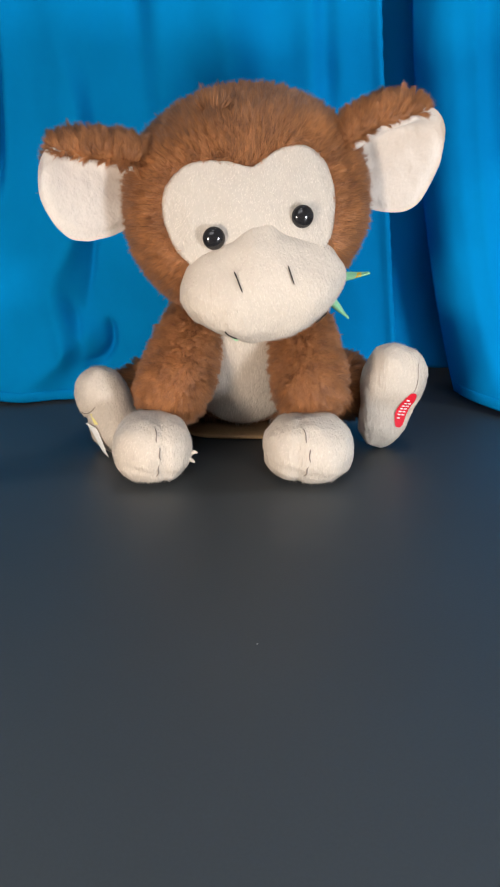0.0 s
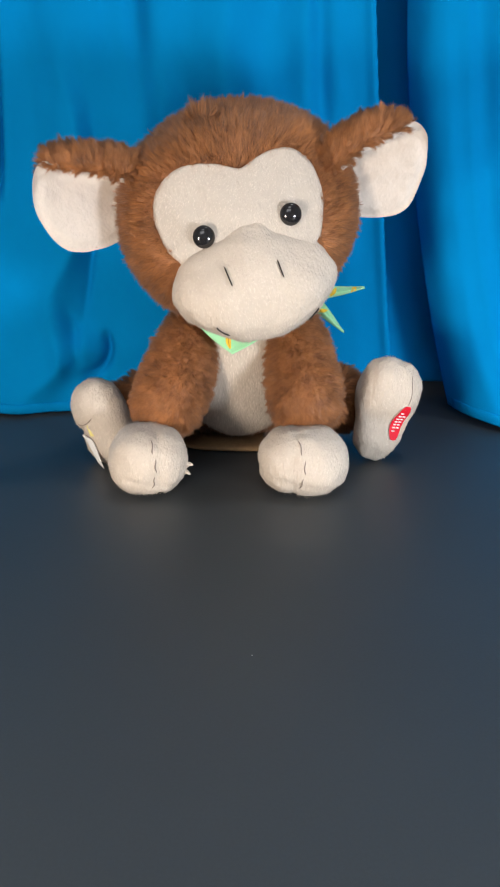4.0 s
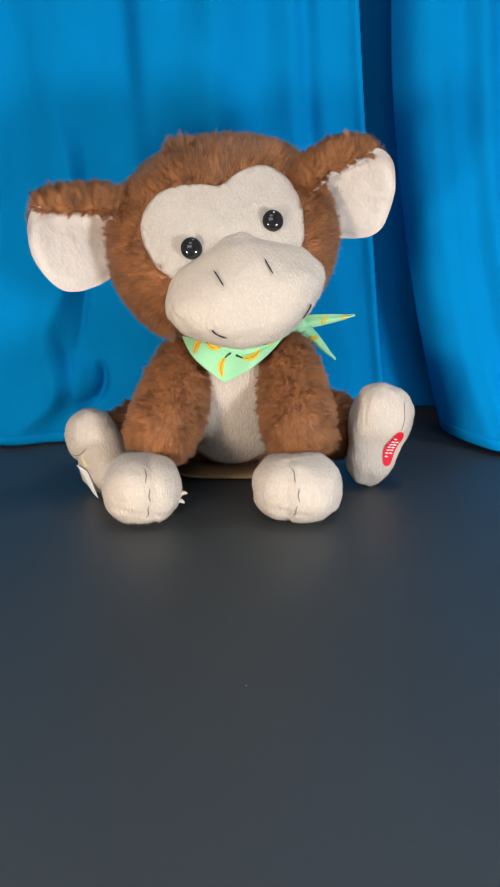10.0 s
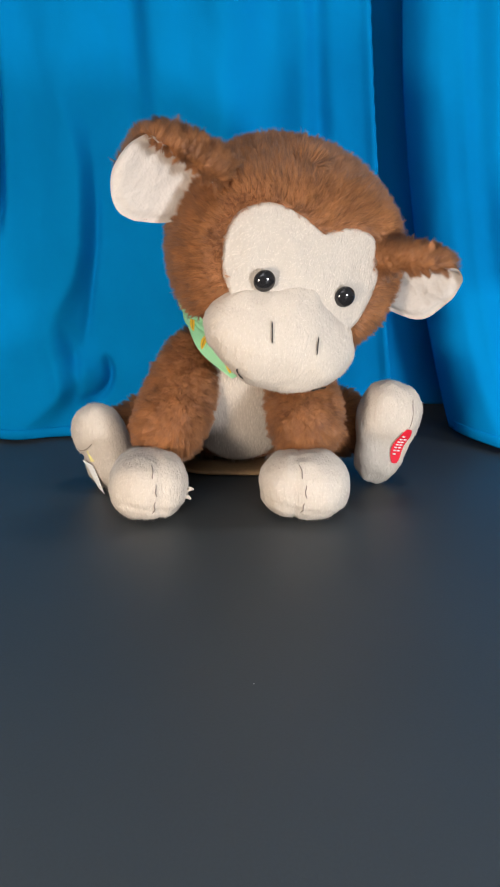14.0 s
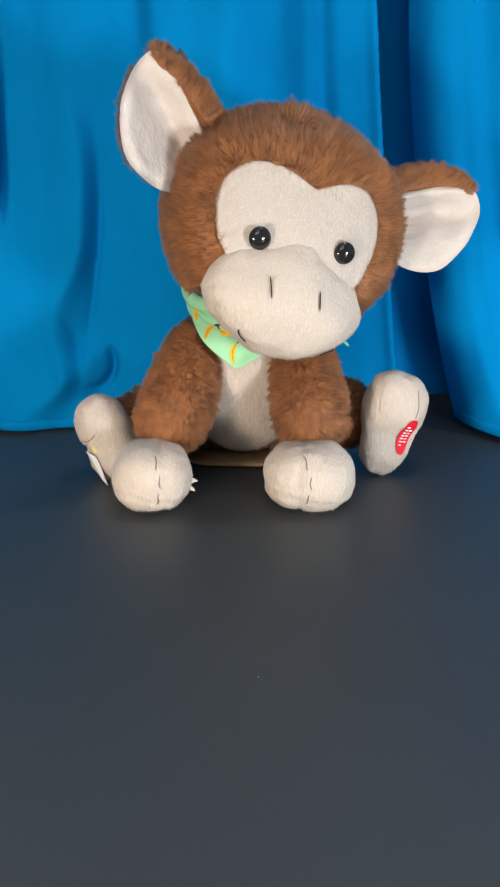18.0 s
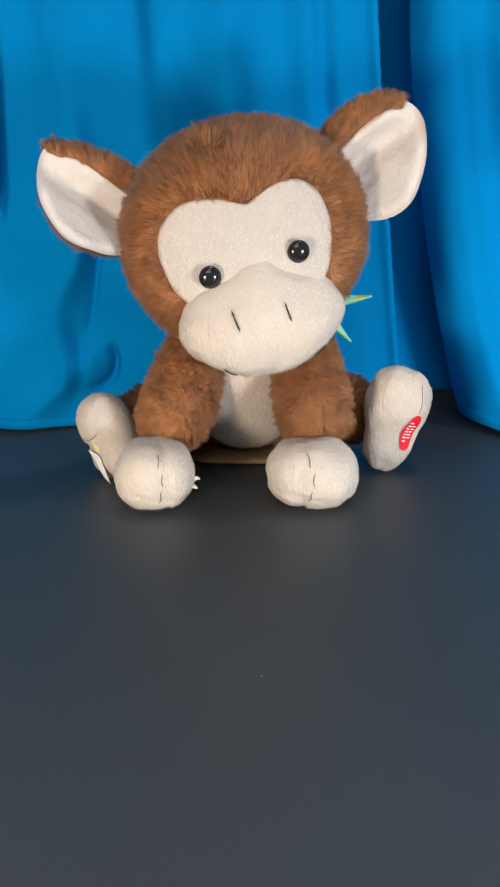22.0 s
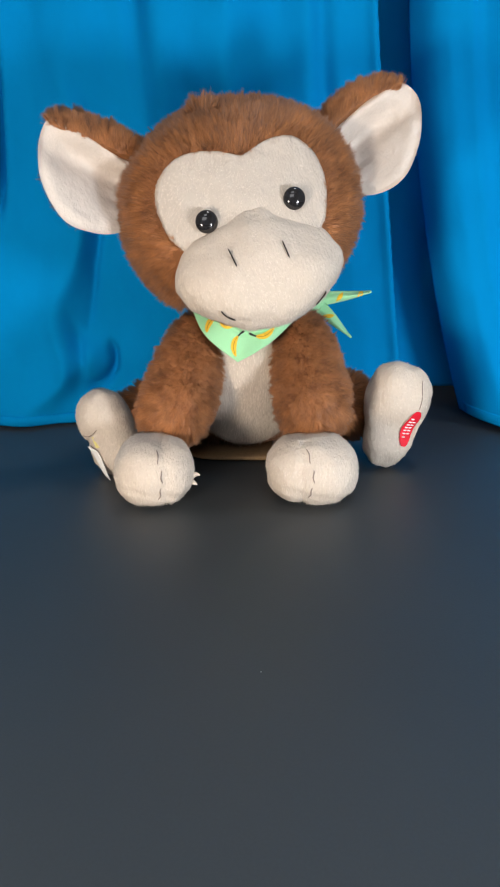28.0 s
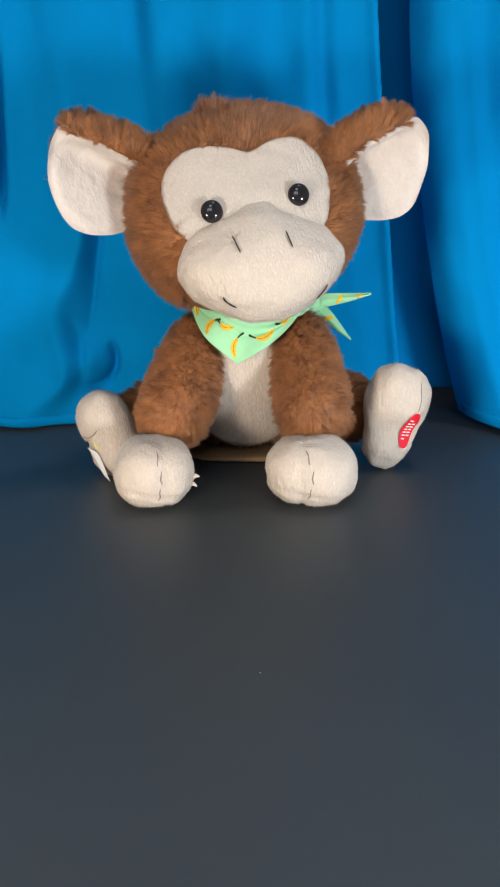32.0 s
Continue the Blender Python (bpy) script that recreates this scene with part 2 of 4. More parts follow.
def fur(name, verts, faces, count, length, width, mat, keep=None, comb=(0, 0, -1), lay=0.5, stray=0.35, clump=0.0, seed=1, curl=0.3, ruff=1.05):
    """Strands rooted all over a surface. keep: a test on arrays of places and normals; comb: the way they lean; lay: how far."""
    rng = np.random.default_rng(seed)
    V = np.array([tuple(v) for v in verts])
    tris = np.array([(f[0], f[k], f[k + 1]) for f in faces for k in range(1, len(f) - 1)])
    a, b, c = V[tris[:, 0]], V[tris[:, 1]], V[tris[:, 2]]
    cr = np.cross(b - a, c - a)
    area = np.linalg.norm(cr, axis=1)
    pick = rng.choice(len(tris), count, p=area / area.sum())
    r1, r2 = np.sqrt(rng.random(count)), rng.random(count)
    P = a[pick] * (1 - r1)[:, None] + b[pick] * (r1 * (1 - r2))[:, None] + c[pick] * (r1 * r2)[:, None]
    N = cr[pick] / area[pick][:, None]
    if keep is not None:
        k = keep(P, N)
        P, N = P[k], N[k]
    n = len(P)
    C = np.broadcast_to(np.array(comb, float), (n, 3)) if not callable(comb) else comb(P, N)
    C = C - N * (C * N).sum(1)[:, None]
    rnd = rng.normal(size=(n, 3)) * stray
    D = N + lay * C + rnd
    D /= np.linalg.norm(D, axis=1)[:, None]
    D = np.where(((D * N).sum(1) < 0.15)[:, None], D + 0.35 * N, D)
    L = length * rng.uniform(0.6, 1.15, n)[:, None]
    B = D + curl * (C + 0.6 * rng.normal(size=(n, 3)))
    B /= np.linalg.norm(B, axis=1)[:, None]
    S = np.cross(D, N) + 0.35 * rng.normal(size=(n, 3))
    S -= D * (S * D).sum(1)[:, None]
    S /= np.linalg.norm(S, axis=1)[:, None] + 1e-9
    U = np.cross(D, S)
    w = width * rng.uniform(0.7, 1.3, n)[:, None]
    tip = P + L * (0.55 * D + 0.5 * B)
    hue = 0.3 * rng.normal(size=(n, 3))
    if clump and n > 50:
        # locks: each strand's tip is drawn towards the tip of the nearest guide strand
        count_g = max(8, int(area.sum() * n / count / clump ** 2))
        guide = rng.choice(n, min(count_g, n), replace=False)
        tree = KDTree(len(guide))
        for k, g in enumerate(guide):
            tree.insert(P[g], k)
        tree.balance()
        near = guide[np.array([tree.find(p)[1] for p in P])]
        pull = rng.uniform(0.3, 0.88, n)[:, None] * (1.0 if ruff > 0.5 else 0.5)
        tall = rng.uniform(0.65, 1.12, n)[:, None] if ruff > 0.5 else np.ones((n, 1))
        goal = P[near] + L[near] * tall[near] * (0.75 * D[near] + 0.35 * B[near] + 0.3 * hue[near])
        tip = tip * (1 - pull) + goal * pull
        hue = 0.55 * hue + 0.65 * hue[near]
    P = P - 0.55 * w * N
    X = np.stack([P + S * w * 0.6, P + w * (-0.3 * S + 0.4 * U), P + w * (-0.3 * S - 0.4 * U), tip], 1).reshape(-1, 3)
    soft = N + (0.25 + 0.4 * (ruff > 0.5)) * D + ruff * hue
    soft /= np.linalg.norm(soft, axis=1)[:, None]
    me = bpy.data.meshes.new(name)
    base = np.arange(n) * 4
    loops = np.stack([base, base + 1, base + 3, base + 1, base + 2, base + 3, base + 2, base, base + 3], 1).ravel()
    starts = np.arange(n * 3) * 3
    me.vertices.add(len(X))
    me.vertices.foreach_set("co", X.ravel())
    me.loops.add(len(loops))
    me.loops.foreach_set("vertex_index", loops)
    me.polygons.add(len(starts))
    me.polygons.foreach_set("loop_start", starts)
    me.update(calc_edges=True)
    me.polygons.foreach_set("use_smooth", [True] * len(me.polygons))
    me.normals_split_custom_set_from_vertices(np.repeat(soft, 4, axis=0))
    me.materials.append(mat)
    return me


def tree_of(verts, faces):
    return BVHTree.FromPolygons([tuple(v) for v in verts], [tuple(f) for f in faces])


def drape(tree, origin, way, lift):
    """Where a ray meets the surface, lifted off it."""
    hit, normal, _, _ = tree.ray_cast(Vector(origin), Vector(way).normalized())
    if hit is None:
        hit, normal, _, _ = tree.find_nearest(Vector(origin))
    if normal.dot(Vector(way)) > 0:
        normal = -normal
    return hit + lift * normal


# ---- the room: table, curtain, plain walls ----
def slab(name, x0, x1, y0, y1, z0, z1, mat, round_=0.004):
    bm = bmesh.new()
    bmesh.ops.create_cube(bm, size=1)
    for v in bm.verts:
        v.co = Vector((x0 + (v.co.x + 0.5) * (x1 - x0), y0 + (v.co.y + 0.5) * (y1 - y0), z0 + (v.co.z + 0.5) * (z1 - z0)))
    if round_:
        bmesh.ops.bevel(bm, geom=bm.edges[:], offset=round_, segments=2, affect="EDGES")
    me = bpy.data.meshes.new(name)
    bm.to_mesh(me)
    bm.free()
    me.materials.append(mat)
    return me


def build_room():
    for name, box in (("floor", (-1.6, 1.6, -2.0, 1.0, -0.80, -0.74)), ("ceiling", (-1.6, 1.6, -2.0, 1.0, 2.25, 2.31)),
                      ("wall_north", (-1.6, 1.6, 0.55, 0.65, -0.74, 2.25)), ("wall_south", (-1.6, 1.6, -2.0, -1.9, -0.74, 2.25)),
                      ("wall_west", (-1.6, -1.5, -1.9, 0.55, -0.74, 2.25)), ("wall_east", (1.5, 1.6, -1.9, 0.55, -0.74, 2.25))):
        tagged(new(name, slab(name, *box, M_WALL, 0)), "plain grey painted " + name.split("_")[0] + " closing the room", name.split("_")[0], kind="structure")
    table = tagged(new("table"), "dark slate-grey matt table top under the toy", "table")
    part("tabletop", slab("tabletop", -0.85, 0.85, -0.95, 0.50, -0.03, 0.0, M_TABLE), table)
    for x in (-0.78, 0.78):
        for y in (-0.88, 0.43):
            part("leg", slab("leg", x - 0.03, x + 0.03, y - 0.03, y + 0.03, -0.74, -0.03, M_TABLE), table)


def smooth_step(a, b, x):
    t = min(max((x - a) / (b - a), 0), 1)
    return t * t * (3 - 2 * t)


def curtain_depth(x, z):
    """The plan of the folds: how far behind the toy the cloth hangs."""
    h = max(z, 0.0)
    gap_left = 0.151 - 0.14 * h + 0.07 * h * h
    lean = x - 0.10 * (z - 0.2)
    # the middle panel: broad shallow pleats that fade towards the hem
    y = 0.136 + 0.006 * math.sin(21 * lean + 0.6) + 0.0045 * math.sin(47 * lean + 2.5 * z + 1.0) + 0.0036 * math.sin(84 * x + 0.8) * smooth_step(0.10, 0.26, z)
    for at, wide, deep in ((-0.115, 0.012, 0.010), (-0.030, 0.020, -0.008), (0.060, 0.010, 0.012)):
        y += deep * math.exp(-((x - at + 0.06 * (z - 0.3)) / wide) ** 2) * smooth_step(0.16, 0.34, z)
    # the forward panel at the side: its edge turns back along a crease that slants down to the hem
    crease = -0.180 + 0.020 * math.sin(9 * (min(z, 0.3) - 0.15)) - 0.08 * max(z - 0.20, 0)
    turn = 0.009 + 0.026 * math.exp(-((z - 0.115) / 0.045) ** 2) + 0.03 * smooth_step(0.26, 0.40, z) + 0.06 * smooth_step(0.06, 0.0, z)
    step = smooth_step(crease + 0.003, crease - turn, x)
    y -= (0.010 + 0.016 * smooth_step(0.34, 0.20, z)) * step
    y += 0.006 * math.exp(-((x - crease - 0.003) / 0.004) ** 2) * smooth_step(0.30, 0.22, z) * smooth_step(0.09, 0.14, z)
    y += 0.009 * math.sin(34 * (x + 0.05 * z) + 1.1) * smooth_step(-0.205, -0.25, x)
    # a slumped pocket near the hem, with a hooked groove round it
    dx, dz = x + 0.186, (z - 0.072) / 1.1
    r, a = math.hypot(dx, dz), math.atan2(dz, dx)
    y -= 0.016 * math.exp(-(r / 0.017) ** 2)
    y += 0.014 * math.exp(-((r - 0.0255) / 0.0045) ** 2) * smooth_step(-2.0, -1.3, a) * smooth_step(0.8, 0.2, a)
    y += 0.010 * math.exp(-((x + 0.199 + 0.25 * (z - 0.10)) / 0.006) ** 2 - ((z - 0.092) / 0.022) ** 2)
    # beyond its edge the cloth runs on far behind, in the gap
    y += 0.105 * smooth_step(gap_left, gap_left + 0.0045, x)
    y -= 0.004 * math.exp(-((x - gap_left + 0.004) / 0.005) ** 2)
    y += 0.05 * math.exp(-((x + 0.262) / 0.008) ** 2) * smooth_step(0.20, 0.27, z)
    low = smooth_step(0.09, 0.0, z)
    y += low * (0.005 * math.sin(40 * x + 1) - 0.006)
    y += 0.008 * noise.noise(Vector((9 * x, 0, 3 * z))) + 0.0040 * noise.noise(Vector((24 * x + 6 * z, 3, 8 * z))) + 0.0012 * noise.noise(Vector((60 * x, 5, 34 * z)))
    return y


def drape_depth(x, z):
    """The second length of cloth: its rounded edge borders the gap, and it swings forward towards the hem."""
    h = min(max(z, 0.0), 0.5)
    d = x - (0.2165 - 0.325 * h + 0.31 * h * h)
    swing = 0.22 + 0.7 * smooth_step(0.11, 0.0, z)
    y = 0.150 - 0.045 * (1 - math.exp(-max(d, 0) / 0.007)) - swing * min(d, 0.045) + 0.12 * max(0.0, d - 0.06)
    y += smooth_step(0.02, 0.05, d) * (0.0050 * math.sin(95 * d - 3.4 + 2 * z) + 0.0025 * math.sin(210 * d + 5 * z))
    y += 0.006 * noise.noise(Vector((9 * x, 7, 3 * z))) + 0.0035 * noise.noise(Vector((24 * x + 6 * z, 9, 8 * z))) + 0.0012 * noise.noise(Vector((60 * x, 5, 34 * z)))
    return d, y


def build_curtain():
    curtain = tagged(new("curtain"), "bright blue cloth curtain hanging in soft folds behind the toy", "curtain")

    def place(u, v):
        k = 2 * u - 1
        x, z = 0.75 * (0.42 * k + 0.58 * k ** 3), 0.006 + 0.89 * (0.7 * v + 0.3 * v * v)
        y = curtain_depth(x, z)
        return (x, y, z + (0.003 * math.sin(9 * x) + 0.010 * smooth_step(0.15, 0.195, y)) * (1 - v) ** 2)
    part("cloth", mesh_of("cloth", *grid(place, 560, 150, 0.0012), M_CURTAIN), curtain)

    def wing(u, v):
        z = 0.007 + 0.89 * (0.7 * v + 0.3 * v * v)
        h = min(z, 0.5)
        x = 0.2165 - 0.325 * h + 0.31 * h * h + 0.5 * u * (0.35 + 0.65 * u)
        return (x, drape_depth(x, z)[1], z + 0.003 * math.sin(40 * x) * (1 - v) ** 8)
    part("front_drape", mesh_of("front_drape", *grid(wing, 240, 140, 0.0012), M_CURTAIN), curtain, "nearer length of the blue cloth")

    def hem(u, v):
        x, z = -0.32 + 0.45 * u, 0.0055 + 0.011 * v
        return (x, curtain_depth(x, z) - 0.0010 - 0.0020 * math.sin(math.pi * v), z + 0.003 * math.sin(9 * x))
    part("hem", mesh_of("hem", *grid(hem, 240, 6, 0.0010), M_CURTAIN), curtain, "folded and stitched blue hem")

    def drape_hem(u, v):
        z = 0.0065 + 0.012 * v
        x = 0.2165 - 0.325 * z + 0.002 + 0.16 * u
        return (x, drape_depth(x, z)[1] - 0.0010 - 0.0022 * math.sin(math.pi * v), z + 0.003 * math.sin(40 * x))
    part("hem", mesh_of("hem", *grid(drape_hem, 90, 6, 0.0010), M_CURTAIN), curtain, "folded and stitched blue hem")


# ---- the toy monkey ----
HEAD_AT = Vector((-0.0142, -0.0010, 0.1426))
TOY_AT = Vector((-0.017, 0, 0))


def closed_curve(points, steps=6):
    """A smooth closed line through a few corner points (Catmull-Rom)."""
    n, line = len(points), []
    for i in range(n):
        p, a, b, q = (Vector(points[k % n]) for k in (i - 1, i, i + 1, i + 2))
        for k in range(steps):
            t = k / steps
            line.append(0.5 * (2 * a + (b - p) * t + (2 * p - 5 * a + 4 * b - q) * t * t + (3 * a - p - 3 * b + q) * t ** 3))
    return line


def rim_of(line, middle):
    """How far the closed line lies from its middle, by angle."""
    table = sorted((math.atan2(p[1] - middle[1], p[0] - middle[0]), math.hypot(p[1] - middle[1], p[0] - middle[0])) for p in line)
    angles, radii = [a for a, r in table], [r for a, r in table]
    return lambda a: float(np.interp((a + math.pi) % (2 * math.pi) - math.pi, angles, radii, period=2 * math.pi))


# the face patch seen from the front, as (x, z): two brow lobes, a dip between, narrower at the cheeks
FACE_MID = (0.0, 0.078)
FACE = rim_of(closed_curve([(0.050, 0.051), (0.058, 0.066), (0.0612, 0.082), (0.0585, 0.098), (0.048, 0.1090), (0.033, 0.1128), (0.018, 0.1105), (0.0053, 0.1068),
                            (-0.012, 0.1135), (-0.034, 0.1160), (-0.0525, 0.107), (-0.0605, 0.093), (-0.0612, 0.078), (-0.055, 0.060), (-0.030, 0.040), (0.025, 0.036)]), FACE_MID)
HEAD_MID = Vector((0.004, -0.029, 0.069))


def face_plane(x, z):
    """The face is flattened and leans back above the eyes."""
    return -0.0925 + 0.47 * (z - 0.0717) + 3.2 * x * x


def head_place(d):
    q = squashed(d, 2.1)
    p = HEAD_MID + Vector((0.0865 * q.x, 0.0830 * q.y, 0.0755 * q.z))
    if p.y < -0.02:
        w = face_plane(p.x, max(p.z, 0.02)) + 0.003
        k = p.y - w
        p.y = w + math.log1p(math.exp(k / 0.004)) * 0.004 if abs(k) < 0.08 else max(p.y, w)
    p.z -= 0.006 * smooth_step(-0.01, -0.06, p.y) * smooth_step(0.112, 0.14, p.z)
    return p


def inside_face(x, z, grow=1.0):
    dx, dz = x - FACE_MID[0], z - FACE_MID[1]
    return math.hypot(dx, dz) < FACE(math.atan2(dz, dx)) * grow


MUZZLE = Matrix.Translation((-0.0035, -0.0915, 0.0290)) @ pose(0, 0, 0, 0, 5, 0)


def muzzle_place(d):
    """Round cheeks and chin; the upper side rises gently out of the face to a low bridge between the eyes."""
    q = squashed(d, 2.2)
    v = Vector((0.0592 * q.x, 0.0350 * q.y, 0.0368 * q.z))
    v.x *= 1.015 - 0.30 * max(-q.z, 0) ** 1.3
    if q.z < 0:
        v.z *= 1.03
    else:
        rho = min(1.0, max(0.0, 1 - abs(q.y) ** 2.2) ** (1 / 2.2))
        up = smooth_step(0.15, 0.85, q.z / (rho + 1e-6))
        v.z *= 0.92 + 0.08 * up + 0.20 * math.exp(-(q.x / 0.26) ** 2) * up
        if q.y < 0:
            soft = 1 - rho ** 1.75
            v.y = -0.0350 * (abs(q.y) * (1 - up) + (0.30 * abs(q.y) + 0.70 * soft) * up)
    # a shallow groove down the bridge, and puffed cheeks beside it
    front = smooth_step(0.1, -0.4, q.y)
    v.y += front * (0.0014 * math.exp(-(v.x / 0.004) ** 2) * smooth_step(0.0, 0.02, v.z) - 0.0022 * math.exp(-((abs(v.x) - 0.028) / 0.014) ** 2) * smooth_step(0.028, 0.0, v.z))
    return MUZZLE @ (v * lump(v, 45, 0.035, 3) * lump(v, 105, 0.022, 5))


def build_head(toy):
    hv, hf = blob(head_place, 72, 44)
    head = part("head", mesh_of("head", hv, hf, M_SKIN), toy, "round brown furry monkey head")
    head.matrix_basis = Matrix.Translation(HEAD_AT - TOY_AT)
    tree = tree_of(hv, hf)

    def hairy(P, N):
        out = np.ones(len(P), bool)
        for i, (x, y, z) in enumerate(P):
            if y < -0.02 and (inside_face(x, z, 0.955) or (abs(x + 0.0035) < 0.054 and 0.0 < z < 0.058)):
                out[i] = False
        return out

    def comb(P, N):
        c = P - np.array([0, -0.10, 0.075])
        c[:, 1] *= 0.5
        c /= np.linalg.norm(c, axis=1)[:, None] + 1e-9
        for i, (x, y, z) in enumerate(P):
            if y < -0.02:
                dx, dz = x - FACE_MID[0], z - FACE_MID[1]
                c[i] *= -0.05 + 1.05 * smooth_step(0.95, 1.22, math.hypot(dx, dz) / FACE(math.atan2(dz, dx)))
        return c
    part("fur", fur("fur", hv, hf, 240000, 0.0088, 0.00044, M_FUR, hairy, comb, 0.75, 0.38, 0.0034, 2), head, "shaggy chestnut-brown plush fur", "stuff")

    def mask(r, a):
        k = FACE(a) * r
        x, z = FACE_MID[0] + k * math.cos(a), FACE_MID[1] + k * math.sin(a)
        lift = 0.0035 - 0.0055 * smooth_step(0.955, 1.0, r) + 0.0016 * noise.noise(Vector((x, 0, z)) * 60) + 0.0004 * noise.noise(Vector((x, 4, z)) * 120)
        return drape(tree, (x, -0.2, z), (0, 1, 0), lift)
    kv, kf = disc(mask, 24, 112)

    def on_patch(P, N):
        return np.array([inside_face(x, z, 0.985) for x, y, z in P])
    part("face_mask", mesh_of("face_mask", kv, kf, M_MASK), head, "cream velour face patch with two brow lobes")
    part("face_nap", fur("face_nap", kv, kf, 4500, 0.0020, 0.00020, M_NAP, on_patch, (-0.5, 0, -1), 1.6, 0.34, 0.0034, 8, ruff=0.36), head, "very short cream nap on the face", "stuff")
    mv, mf = blob(muzzle_place, 90, 64)
    part("muzzle", mesh_of("muzzle", mv, mf, M_PLUSH), head, "rounded cream plush muzzle with short nap")
    front = lambda P, N: P[:, 1] < np.where(P[:, 2] > 0.035, -0.0975 + 0.47 * (P[:, 2] - 0.0717) + 3.2 * P[:, 0] ** 2, -0.085)
    part("muzzle_nap", fur("muzzle_nap", mv, mf, 7000, 0.0022, 0.00020, M_NAP, front, (0.15, -0.1, -1), 1.6, 0.34, 0.0036, 5, ruff=0.32), head, "short combed cream nap", "stuff")
    mtree = tree_of(mv, mf)
    for s in (-1, 1):
        eye, ef = blob(lambda d: Vector((0.0077 * d.x, 0.0046 * d.y, 0.0077 * d.z)), 32, 20)
        e = part("eye", mesh_of("eye", eye, ef, M_EYE), head, "glossy round black plastic eye")
        e.matrix_basis = Matrix.Translation((0.0311 * s, -0.0936, 0.0718)) @ pose(0, 0, 0, -8)
        line = [drape(mtree, (-0.0065 + s * 0.0175 + 0.0012 * k / 8, -0.3, 0.0508 - s * 0.0016 - 0.0110 * k / 8), (0, 1, 0), 0.0014) for k in range(9)]
        part("nostril", mesh_of("nostril", *tube(line, 0.0005), M_THREAD), head, "stitched dark nostril line")
        line = []
        for k in range(11):
            t = k / 10
            x = -0.0010 + s * (0.0376 - 0.0075 * t ** 1.8) - (0.0035 if s > 0 else 0)
            line.append(drape(mtree, (x, -0.3, 0.0140 - s * 0.0030 - 0.0085 * t), (0, 1, 0), 0.0014))
        part("mouth_line", mesh_of("mouth_line", *tube(line, 0.00055), M_THREAD), head, "curved stitched mouth corner")
    ears = []
    for s in (-1, 1):
        ears.append(build_ear(head, s))
    tuft_v, tuft_f = blob(lambda d: Vector((-0.008, -0.036, 0.139)) + Vector((0.009 * d.x, 0.010 * d.y, 0.005 * d.z)), 16, 10)
    part("tuft", fur("tuft", tuft_v, tuft_f, 1200, 0.013, 0.0007, M_FUR, None, (0.2, 0.2, 1), 0.8, 0.3, 0.005, 9), head, "small upright tuft of brown fur", "stuff")
    return head, ears


EAR_MID = (0.034, 0.024)
EARS = {-1: rim_of(closed_curve([(0.051, 0.063), (0.0585, 0.061), (0.0652, 0.046), (0.0665, 0.024), (0.0560, -0.001), (0.037, -0.011), (0.017, -0.013), (-0.002, -0.004), (-0.005, 0.022), (0.008, 0.040), (0.031, 0.055)]), EAR_MID),
        1: rim_of(closed_curve([(0.045, 0.0645), (0.0585, 0.063), (0.0670, 0.049), (0.0655, 0.025), (0.054, 0.000), (0.037, -0.012), (0.017, -0.013), (-0.002, -0.004), (-0.006, 0.022), (0.003, 0.043), (0.022, 0.060)]), EAR_MID)}


